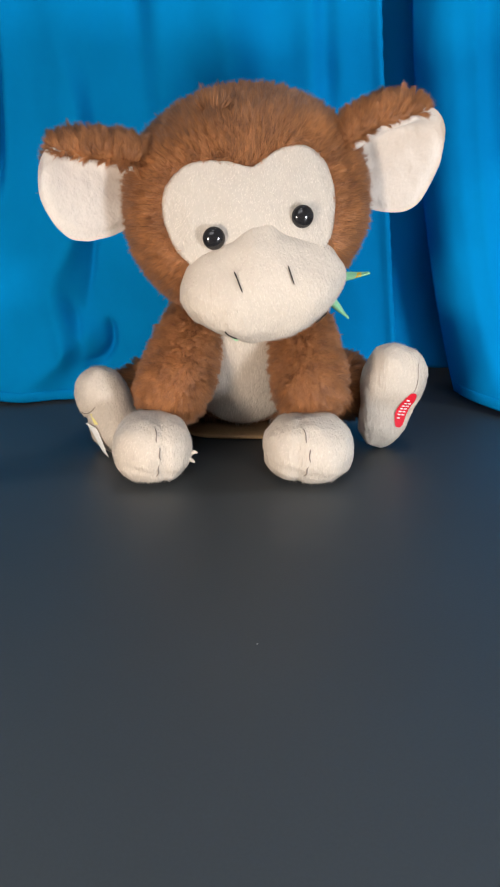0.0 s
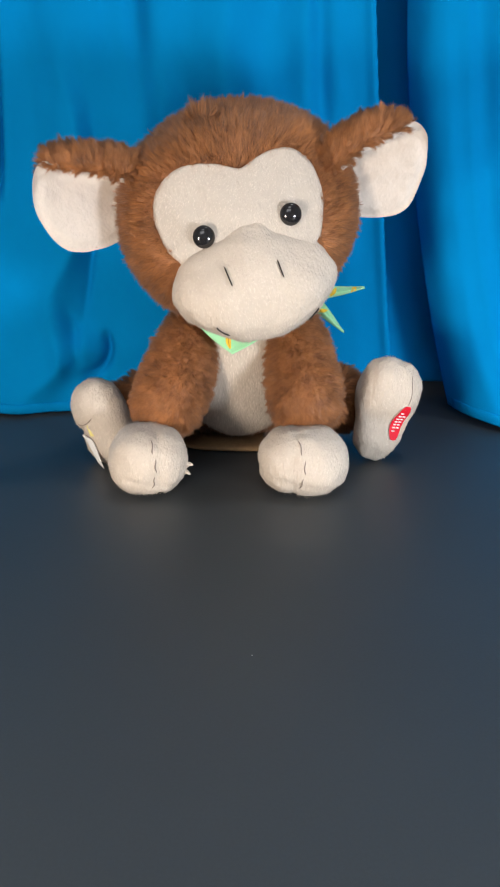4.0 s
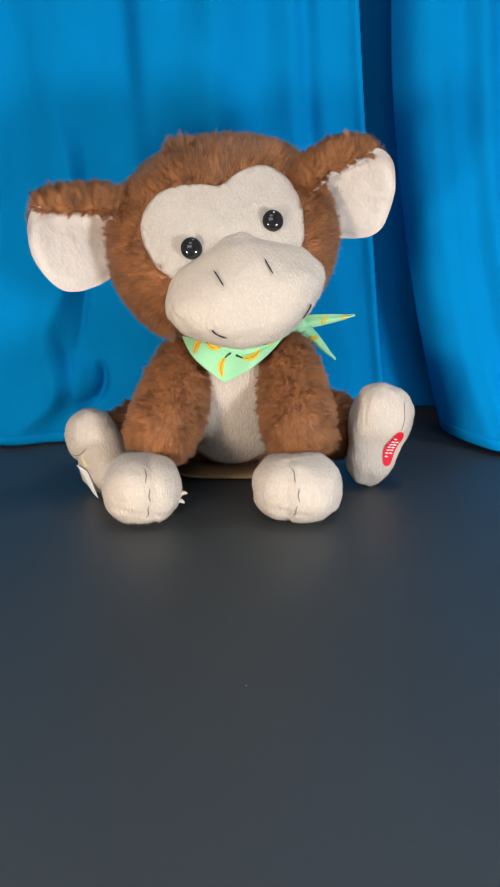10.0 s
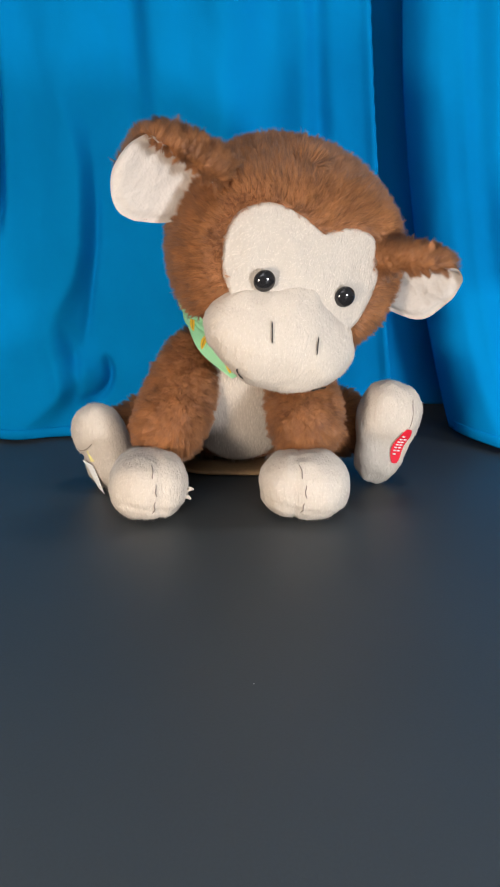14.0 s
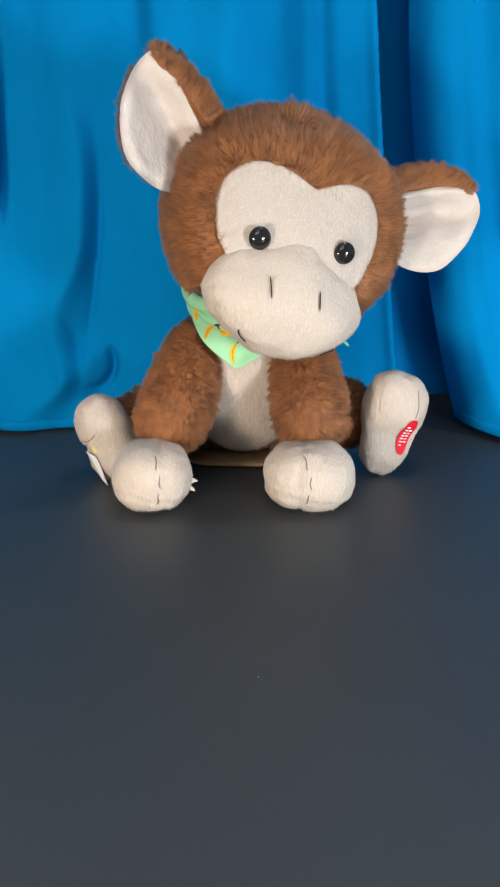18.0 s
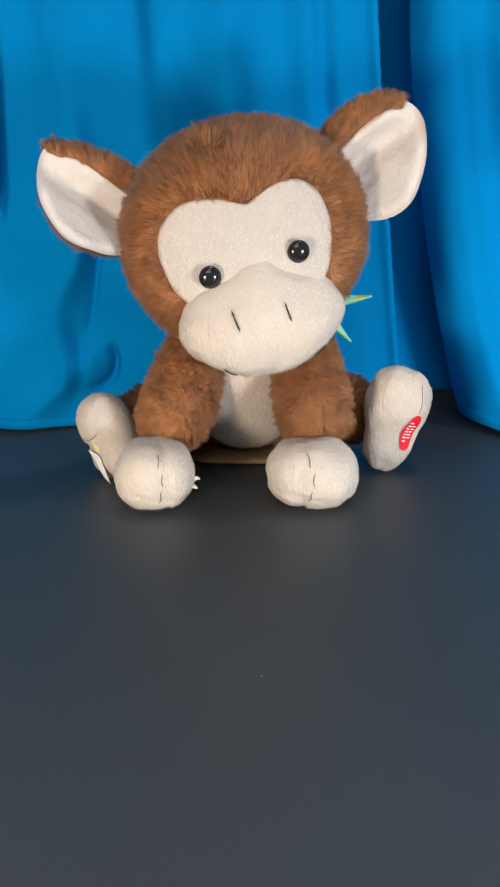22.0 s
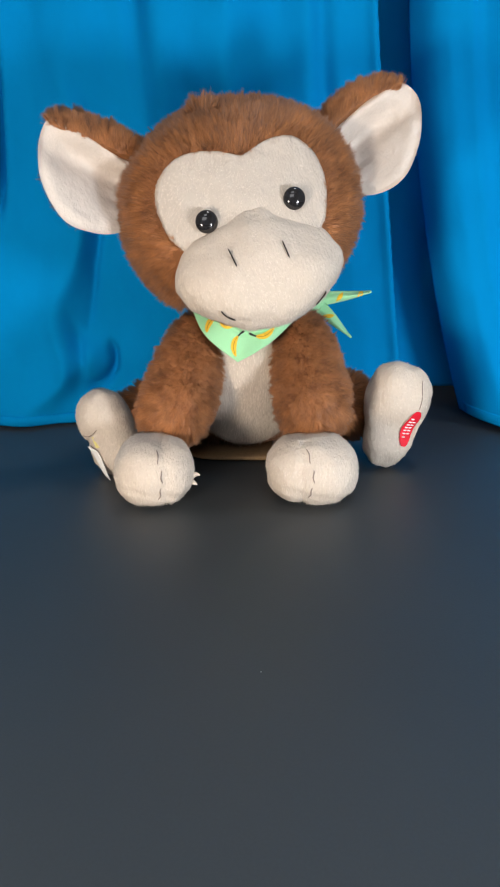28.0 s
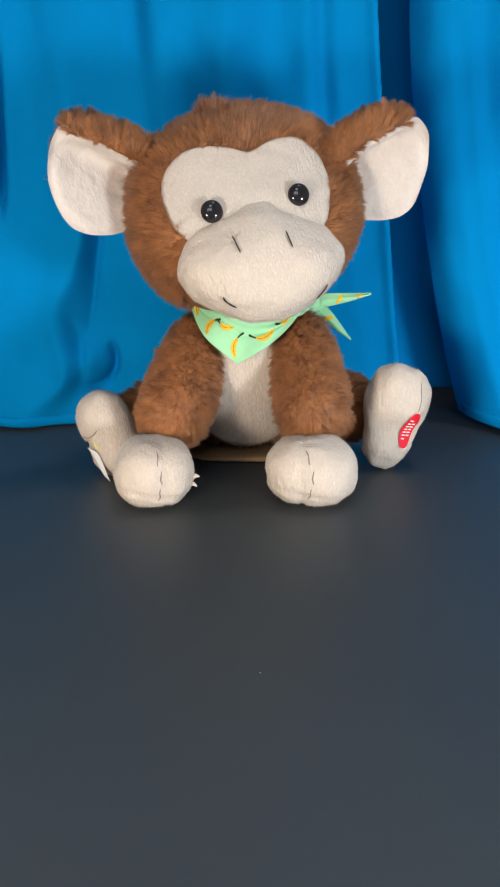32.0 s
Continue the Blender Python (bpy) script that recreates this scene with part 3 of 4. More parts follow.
def build_ear(head, s):
    """A floppy cupped ear; its root at its origin, spreading along x, with a thick furry roll along its upper edge."""
    size, du, dv = (1.0, 0.0, 0.0) if s < 0 else (0.95, -0.008, 0.014)

    def cup(r, a, lift):
        k = EARS[s](a) * r
        u, v = EAR_MID[0] + k * math.cos(a), EAR_MID[1] + k * math.sin(a)
        y = -0.020 * smooth_step(-0.005, 0.055, u) - 0.007 * r ** 3 + 0.010 * (1 - r * r)
        y += 0.009 * math.exp(-((v - 0.013 - 0.55 * u) / 0.010) ** 2) * (1 - r ** 6)
        y += 0.0025 * math.exp(-((v - 0.002 - 0.45 * u) / 0.004) ** 2) * smooth_step(0.05, 0.01, u) * (1 - r ** 4)
        y -= 0.004 * math.exp(-((v - 0.030 - 0.2 * u) / 0.007) ** 2) * smooth_step(0.05, 0.0, u)
        y += 0.13 * (v - 0.010) if s < 0 else 0.24 * (v - 0.030)
        return Vector((s * (u * size + du), y + lift, v * size + dv))

    def skin(r, a):
        p = cup(r, a, -0.0035 + 0.0065 * smooth_step(0.62, 1.0, r) ** 2)
        p.y += 0.0012 * noise.noise(p * 55) + 0.0005 * noise.noise(p * 120)
        u, v = (p.x * s - du) / size, (p.z - dv) / size
        lip = (v - 0.036 - 0.55 * u) / 0.006
        p.y -= 0.006 * math.exp(-lip * lip) * smooth_step(0.060, 0.035, u) * smooth_step(1.0, 0.88, r)
        p.y += 0.006 * math.exp(-((lip + 2.6) / 1.2) ** 2) * smooth_step(0.062, 0.030, u)
        return p

    def back(r, a):
        return cup(r, a, 0.0025 + 0.007 * (1 - r ** 4))
    bv, bf = disc(lambda r, a: back(r * 0.965, a), 14, 56)
    gv, gf = disc(lambda r, a: back(r * 0.86, a), 14, 56)
    fv, ff = disc(skin, 26, 80)
    if s < 0:
        ff = [tuple(reversed(f)) for f in ff]
    else:
        bf, gf = ([tuple(reversed(f)) for f in fs] for fs in (bf, gf))

    def edge(d):
        t = (d.z + 1) / 2
        p = Vector((-0.008 + 0.062 * t, -0.004 - 0.018 * t, 0.041 + 0.022 * t + (0.003 if s < 0 else 0.009) * math.sin(3 * t)))
        r = (0.0090 - 0.0045 * t) * math.sqrt(max(0, 1 - d.z ** 4))
        k = math.hypot(d.x, d.y) or 1
        p += Vector((-0.3 * r * d.y / k, r * d.x / k, 0.95 * r * d.y / k))
        p.y += 0.13 * (p.z - 0.010) if s < 0 else 0.24 * (p.z - 0.030)
        return Vector((s * (p.x * size + du), p.y + 0.0010, (p.z - 0.0030) * size + dv))
    rv, rf = blob(edge, 20, 24)
    if s < 0:
        rf = [tuple(reversed(f)) for f in rf]
    ear = part("ear", mesh_of("ear", bv + rv, bf + [tuple(len(bv) + k for k in f) for f in rf], M_SKIN), head, "large floppy ear, brown fur outside")
    lining = part("ear_lining", mesh_of("ear_lining", fv, ff, M_LINING), head, "smooth off-white ear lining")

    def outward(P, N):
        c = P - np.array([s * 0.028, 0, 0.02])
        c[:, 1] = 0.012
        return c / (np.linalg.norm(c, axis=1)[:, None] + 1e-9)

    def crest(P, N):
        return N[:, 2] > -0.5
    f = part("ear_fur", fur("ear_fur", gv, gf, 26000, 0.0075, 0.00036, M_FUR, None, outward, 0.8, 0.4, 0.0030, 20 + s), head, "brown fur on the back of the ear", "stuff")
    g = part("ear_crest", fur("ear_crest", rv, rf, 34000, 0.0108, 0.00042, M_FUR, crest, (0.35 * s, 0.25, 1.0), 1.0, 0.36, 0.0036, 24 + s), head, "shaggy fur along the ear's upper edge", "stuff")
    return (ear, lining, f, g)


def limb(a, b, ra, rb, nu=40, nv=32, bend=(0, 0, 0)):
    """A stuffed tube from a to b, rounded at both ends."""
    a, b, bend = Vector(a), Vector(b), Vector(bend)
    way = b - a
    side = way.orthogonal().normalized()
    up = way.normalized().cross(side)

    def fn(d):
        t = (d.z + 1) / 2
        r = (ra + (rb - ra) * t) * math.sqrt(max(0, 1 - abs(d.z) ** 4))
        k = math.hypot(d.x, d.y) or 1
        p = a + way * t + bend * (4 * t * (1 - t)) + r * (d.x / k * side + d.y / k * up)
        return p + (p - a - way * t).normalized() * 0.0012 * noise.noise(p * 80) if r > 1e-6 else p
    return blob(fn, nu, nv)


def paw_shape(at, size, seed, turn=0.0, seam=None):
    m = pose(*at, 0, 0, turn)

    def fn(d):
        q = squashed(d, 2.35)
        v = Vector((size[0] * q.x, size[1] * q.y, size[2] * q.z))
        v *= lump(v, 38, 0.06, seed) * lump(v, 95, 0.034, seed + 3)
        if seam is not None:
            v *= 1 - 0.035 * math.exp(-((v.x - seam) / 0.0030) ** 2) * smooth_step(0.3, -0.1, q.y)
            v *= 1 - 0.030 * math.exp(-((v.z + 0.011 + 0.2 * v.x) / 0.0022) ** 2) * smooth_step(0.1, -0.3, q.y)
        v.z = max(v.z, -size[2] * 0.93)
        return m @ v
    return blob(fn, 72, 48)


def foot_shape(at, lean, turn, seed, length=0.044, width=0.0285, thick=0.026, hollow=0.010, heel=0.0, crease=0.0):
    """An upright foot: a broad toe end above, a narrower heel below, hollow in the sole between; its sole looks along -y before turning."""
    m = pose(*at) @ pose(0, 0, 0, 0, lean, 0) @ pose(0, 0, 0, 0, 0, turn)

    def fn(d):
        q = squashed(d, 2.3)
        w = width * (1.0 + 0.10 * q.z - 0.16 * math.exp(-((q.z + 0.30) / 0.35) ** 2) + heel * math.exp(-((q.z + 0.75) / 0.45) ** 2))
        th = thick * (1.0 + 0.15 * q.z + 0.5 * heel * max(-q.z, 0))
        v = Vector((w * q.x, th * q.y, length * q.z))
        if q.y < 0:
            v.y += hollow * -q.y * math.exp(-((q.z + 0.20) / 0.28) ** 2) * (1 if q.x < 0.75 else 0.4)
        v *= lump(v, 40, 0.05, seed) * lump(v, 105, 0.035, seed + 3)
        v *= 1 - crease * math.exp(-((q.z - 0.12 - 0.22 * q.x) / 0.07) ** 2) * smooth_step(0.4, -0.1, q.y)
        return m @ v
    v, f = blob(fn, 72, 52)
    low = min(p.z for p in v)
    return [p - Vector((0, 0, low)) for p in v], f, m


def build_toy():
    toy = tagged(new("toy_monkey"), "seated plush toy monkey with brown fur and cream face", "plush toy")
    toy.matrix_basis = Matrix.Translation(TOY_AT)

    def body_place(d):
        q = squashed(d, 2.2)
        z = 0.0715 + 0.0665 * q.z
        k = 1.0 - 0.22 * max(q.z, 0) ** 1.9
        y = 0.040 - 0.035 * smooth_step(0.02, 0.14, z)
        return Vector((0.062 * q.x * k, y + 0.056 * q.y * k, z))
    bv, bf = blob(body_place, 64, 40)
    body = part("body", mesh_of("body", bv, bf, M_SKIN), toy, "stuffed brown body")
    btree = tree_of(bv, bf)

    def sides(P, N):
        return ~((np.abs(P[:, 0]) < 0.044) & (P[:, 1] < 0.02)) & (P[:, 2] > 0.012)
    part("body_fur", fur("body_fur", bv, bf, 36000, 0.010, 0.00060, M_FUR, sides, (0, 0, -1), 0.8, 0.3, 0.0046, 3), body, "brown fur on the flanks and back", "stuff")

    def belly(r, a):
        x, z = 0.050 * math.cos(a) * r, 0.073 + 0.062 * math.sin(a) * r
        lift = 0.005 - 0.008 * smooth_step(0.88, 1.0, r)
        return drape(btree, (x, -0.3, z), (0, 1, 0), lift)
    lv, lf = disc(belly, 18, 64)
    part("belly_patch", mesh_of("belly_patch", lv, lf, M_PLUSH), toy, "cream plush belly")
    part("belly_nap", fur("belly_nap", lv, [tuple(f) for f in lf], 5000, 0.0040, 0.00024, M_NAP, None, (0, -0.2, -1), 1.5, 0.34, 0.0040, 6, ruff=0.40), toy, "short cream nap on the belly", "stuff")
    base, basef = blob(lambda d: Vector((0.056 * squashed(d, 4).x, 0.042 + 0.050 * squashed(d, 4).y, 0.0035 + 0.0035 * squashed(d, 4).z)), 48, 12)
    part("base", mesh_of("base", base, basef, M_TAN), toy, "tan base board under the body")
    for s, sh, wr, pw, turn, pwide in ((-1, (-0.031, -0.002, 0.126), (-0.0615, -0.078, 0.044), (-0.0675, -0.0965, 0.0245), 14, 0.0300), (1, (0.040, -0.002, 0.128), (0.0575, -0.078, 0.045), (0.0530, -0.0935, 0.0245), -6, 0.0345)):
        av, af = limb(sh, wr, 0.0210, 0.0280, bend=(0.0015 + 0.0015 * s, 0.002, 0))
        arm = part("arm", mesh_of("arm", av, af, M_SKIN), toy, "brown furry arm reaching forward")
        w = Vector(wr)
        way = (w - Vector(sh)).normalized()
        part("arm_fur", fur("arm_fur", av, af, 100000, 0.0098, 0.00044, M_FUR, None, tuple(way), 0.7, 0.40, 0.0034, 30 + s), arm, "chestnut fur, longer at the wrist", "stuff")
        pv, pf = paw_shape(pw, (pwide, 0.036, 0.0258), 4 + s, turn, -0.006 * s)
        paw = part("paw", mesh_of("paw", pv, pf, M_PLUSH), toy, "rounded cream plush paw resting on the table")
        part("paw_nap", fur("paw_nap", pv, pf, 4500, 0.0020, 0.00020, M_NAP, None, (0, -0.5, -1), 1.5, 0.34, 0.0034, 50 + s, ruff=0.36), paw, "short cream nap", "stuff")
        ptree = tree_of(pv, pf)
        line = [drape(ptree, (pw[0] + s * -0.006 + 0.005 * math.sin(3 * t) + 0.0007 * math.sin(23 * t), -0.3, 0.046 - 0.036 * t), (0, 1, 0), 0.0006 * math.sin(17 * t)) for t in [k / 28 for k in range(29)]]
        part("seam", mesh_of("seam", *tube(line, 0.00042), M_SEAM), paw, "stitched seam")
    for s, hip, ank, at, lean, turn, dims in ((-1, (-0.05, 0.05, 0.035), (-0.105, -0.005, 0.040), (-0.1130, -0.037, 0.036), -20, -40, (0.0365, 0.0228, 0.021, 0.002, 0.5, 0.10)),
                                              (1, (0.05, 0.05, 0.038), (0.108, 0.000, 0.050), (0.1265, -0.022, 0.044), 11, 12, (0.0450, 0.0275, 0.023, 0.010, 0.0, 0.0))):
        gv, gf = limb(hip, ank, 0.030, 0.026)
        leg = part("leg", mesh_of("leg", gv, gf, M_SKIN), toy, "short brown furry leg splayed sideways")
        part("leg_fur", fur("leg_fur", gv, gf, 24000, 0.010, 0.00060, M_FUR, None, (0.6 * s, -0.5, -0.3), 0.7, 0.3, 0.0046, 40 + s), leg, "brown leg fur", "stuff")
        fv, ff, m = foot_shape(at, lean, turn, 7 + s, *dims)
        foot = part("foot", mesh_of("foot", fv, ff, M_PLUSH), toy, "upright cream plush foot with the sole outward")
        part("foot_nap", fur("foot_nap", fv, ff, 4000, 0.0020, 0.00020, M_NAP, None, (0, -0.3, -1), 1.5, 0.34, 0.0034, 60 + s, ruff=0.36), foot, "short cream nap", "stuff")
        ftree = tree_of(fv, ff)
        sole = m.to_3x3() @ Vector((0, -1, 0))
        mid = Vector(at)
        across, upw = m.to_3x3() @ Vector((1, 0, 0)), m.to_3x3() @ Vector((0, 0, 1))

        def on_sole(u, v, lift):
            return drape(ftree, mid + sole * 0.1 + across * u + upw * v, -sole, lift)
        if s > 0:
            def label(r, a):
                c, q = math.cos(a), math.sin(a)
                u, v = 0.0062 * math.copysign(abs(c) ** 0.7, c) * r, 0.0165 * math.copysign(abs(q) ** 0.8, q) * r
                return on_sole(0.0085 + u * 0.9 + 0.08 * v, -0.003 + v, 0.0012)
            red = part("foot_label", mesh_of("foot_label", *disc(label, 8, 32), M_RED), toy, "red embroidered label with white lettering bars")
            for col, count in ((-0.0017, 7), (0.0019, 5)):
                for k in range(count):
                    v0 = 0.0095 - 0.0031 * k - (0.003 if col > 0 else 0)
                    bar = [on_sole(0.0085 + col + 0.08 * v0 + e, v0 - 0.003, 0.0013) for e in (-0.0013, 0, 0.0013)]
                    part("bar", mesh_of("bar", *tube(bar, 0.0008, 6, 0.8), M_WHITE), red)
            line = [on_sole(0.010 + 0.001 * math.sin(5 * t), 0.014 + 0.024 * t, 0.0) for t in [k / 10 for k in range(11)]]
            part("seam", mesh_of("seam", *tube(line, 0.00045), M_SEAM), foot, "stitched seam")
        else:
            line = [on_sole(0.011 - 0.022 * t, 0.010 - 0.004 * math.sin(3 * t), 0.0001) for t in [k / 10 for k in range(11)]]
            part("seam", mesh_of("seam", *tube(line, 0.00045), M_SEAM), foot, "stitched seam")
    tv, tf = [], []
    for tip in ((-0.0315, -0.1080, 0.0235), (-0.0335, -0.1100, 0.0165)):
        root = Vector((-0.0500, -0.1040, 0.0205))
        line = [root.lerp(Vector(tip), k / 8) + Vector((0, 0, 0.0008 * math.sin(1.2 * k))) for k in range(9)]
        v, f = tube(line, [0.0060 - 0.0054 * (k / 8) ** 1.4 for k in range(9)], 10)
        tf += [tuple(len(tv) + q for q in face) for face in f]
        tv += v
    part("thumb", mesh_of("thumb", tv, tf, M_PLUSH), toy, "small pointed cream thumb stitched to the paw")

    def tab(u, v):
        return (-0.1290 + 0.013 * v + 0.009 * u - 0.004 * u * v, -0.052 - 0.004 * u, 0.029 - 0.024 * v - 0.003 * u + 0.0015 * math.sin(5 * v))
    part("care_tag", mesh_of("care_tag", *grid(tab, 10, 8, 0.0005), M_WHITE), toy, "folded translucent white sewn-in tag")

    def strip(u, v):
        return (-0.1245 + 0.0035 * u + 0.003 * v, -0.054 - 0.001 * v, 0.0375 - 0.009 * v)
    part("tag_loop", mesh_of("tag_loop", *grid(strip, 4, 8, 0.0005), M_LOOP), toy, "pale yellow thread loop holding the tag")
    head, ears = build_head(toy)
    return toy, head, ears


def ribbon(tree, line, halves, lift):
    """A flat printed shape on the cloth: it follows a line of (x, z) with a half width at each point."""
    verts, n = [], len(line)
    for k, (x, z) in enumerate(line):
        ax, az = line[max(k - 1, 0)]
        bx, bz = line[min(k + 1, n - 1)]
        size = math.hypot(bx - ax, bz - az) or 1
        for e in (-1, -0.4, 0.4, 1):
            w = halves[k] * e
            hit, normal, _, _ = tree.ray_cast(Vector((x - (bz - az) / size * w, -0.3, z + (bx - ax) / size * w)), Vector((0, 1, 0)))
            if hit is None:
                hit = verts[-1] if verts else drape(tree, (x, -0.07, z), (0, 1, 0), 0.0)
            verts.append(hit - Vector((0, lift, 0)))
    return verts, [(4 * k + i, 4 * k + i + 1, 4 * k + i + 5, 4 * k + i + 4) for k in range(n - 1) for i in range(3)]


def build_bandana():
    scarf = tagged(new("bandana"), "mint-green cotton bandana printed with yellow bananas, tied at the neck", "bandana")
    scarf.matrix_basis = Matrix.Translation((TOY_AT.x, 0, 0))

    def cloth(u, v):
        a = (u - 0.5) * 2
        x = 0.005 + 0.053 * math.sin(a * 1.35)
        y = -0.058 + 0.075 * (1 - math.cos(a * 1.35))
        z = 0.149 - 0.010 * (1 - a * a) + 0.011 * smooth_step(-0.45, -1.0, a)
        drop = 0.010 + 0.029 * max(0.0, 1 - 1.45 * abs(a + 0.04)) + 0.006 * smooth_step(-0.5, -1.0, a)
        y += -0.007 * v + 0.003 * math.sin(9 * a + 3 * v) * v - 0.0016 * math.exp(-((v - 0.34 - 0.2 * a) / 0.05) ** 2) + 0.0016 * math.exp(-((v - 0.46 - 0.2 * a) / 0.06) ** 2)
        x += -0.006 * v * (1 - abs(a))
        return (x, y, z - drop * v - 0.004 * math.sin(5 * a) * (1 - v))
    cv, cf = grid(cloth, 90, 30, 0.0008)
    part("cloth", mesh_of("cloth", cv, cf, M_GREEN), scarf)
    ctree = tree_of(cv, cf)

    def collar(u, v):
        a = -1.06 + 1.75 * u
        p = Vector(cloth((a + 1) / 2, 0.0))
        roll = 2.6 * v - 0.5
        out = Vector((math.sin(a * 1.35), -math.cos(a * 1.35), 0))
        wide = 0.0062 + 0.0012 * math.sin(7 * u + 1)
        return p + out * (0.0016 + 0.0036 * math.sin(roll)) + Vector((0, 0, 0.0025 + wide * math.cos(roll) * (0.6 + 0.4 * math.sin(math.pi * min(1, u + 0.3)))))
    part("collar_fold", mesh_of("collar_fold", *grid(collar, 60, 10, 0.0007), M_GREEN), scarf, "rolled upper fold of the mint-green cloth")
    knot, kf = blob(lambda d: Vector((0.0585, 0.000, 0.140)) + Vector((0.008 * d.x, 0.007 * d.y, 0.007 * d.z)) * lump(d, 2, 0.3), 20, 14)
    part("knot", mesh_of("knot", knot, kf, M_GREEN), scarf, "small tight knot")
    for tip, wide, spots in (((0.107, -0.002, 0.1480), (0, 0.3, 1), (0.45, 0.80)), ((0.091, -0.004, 0.1100), (0.8, 0.2, 0.5), (0.40,))):
        root = Vector((0.058, -0.002, 0.141))
        way, side = Vector(tip) - root, Vector(wide).normalized()

        def end(u, v):
            half = 0.0064 * math.sin(math.pi * min(1, 0.25 + 0.75 * u)) ** 0.8 * (1 - u * 0.55) + 0.0003
            p = root + way * u + side * (2 * v - 1) * half
            p.y += 0.003 * math.sin(6 * u + 2 * v) + 0.0015 * math.cos(7 * v)
            return p
        tv, tf = grid(end, 20, 8, 0.0007)
        piece = part("tie_end", mesh_of("tie_end", tv, tf, M_GREEN), scarf, "pointed loose end of the bandana")
        ttree = tree_of(tv, tf)
        for u in spots:
            a, b = end(u - 0.05, 0.15), end(u + 0.05, 0.85)
            line = [(a.x + (b.x - a.x) * k / 6, a.z + (b.z - a.z) * k / 6) for k in range(7)]
            part("banana_print", mesh_of("banana_print", *ribbon(ttree, line, [0.0004 + 0.0013 * math.sin(math.pi * k / 6) for k in range(7)], 0.0005), M_BANANA), piece, "yellow printed banana")
    for x, z, turn, long in ((-0.0050, 0.1140, 76, 0.0185), (0.0165, 0.1215, 197, 0.0180), (-0.0245, 0.1290, 50, 0.0150), (-0.0360, 0.1420, 80, 0.0140), (0.0330, 0.1320, 215, 0.0120), (-0.0130, 0.1290, 160, 0.0130)):
        ca, sa = math.cos(math.radians(turn)), math.sin(math.radians(turn))

        def bow(t):
            u, v = long * t, -0.82 * long * (t * t - 0.1)
            return (x + u * ca - v * sa, z + u * sa + v * ca)
        ripe = [bow(k / 14 - 0.5) for k in range(13)]
        part("banana_print", mesh_of("banana_print", *ribbon(ctree, ripe, [0.0004 + 0.0018 * math.sin(math.pi * k / 12) ** 0.7 for k in range(13)], 0.0005), M_BANANA), scarf, "yellow printed banana")
        stalk = [bow(0.33 + 0.27 * k / 5) for k in range(6)]
        part("stalk_print", mesh_of("stalk_print", *ribbon(ctree, stalk, [0.0005, 0.0006, 0.0006, 0.0007, 0.0010, 0.0006], 0.0008), M_STALK), scarf, "dark printed stalk")
        rib = [bow(k / 14 - 0.42) for k in range(11)]
        part("rib_print", mesh_of("rib_print", *ribbon(ctree, rib, [0.00022] * 11, 0.0008), M_RIB), scarf, "thin brown line along the banana")


def build_small():
    me = mesh_of("dust_speck", *blob(lambda d: Vector((0.0004 * d.x, 0.0003 * d.y, 0.00025 * d.z)), 8, 6), M_DUST)
    ob = tagged(new("dust_speck", me), "tiny pale dust speck on the table", "dust")
    ob.location = (-0.0020, -0.3165, 0.0003)


build_room()
build_curtain()
toy, head, ears = build_toy()
build_bandana()
build_small()


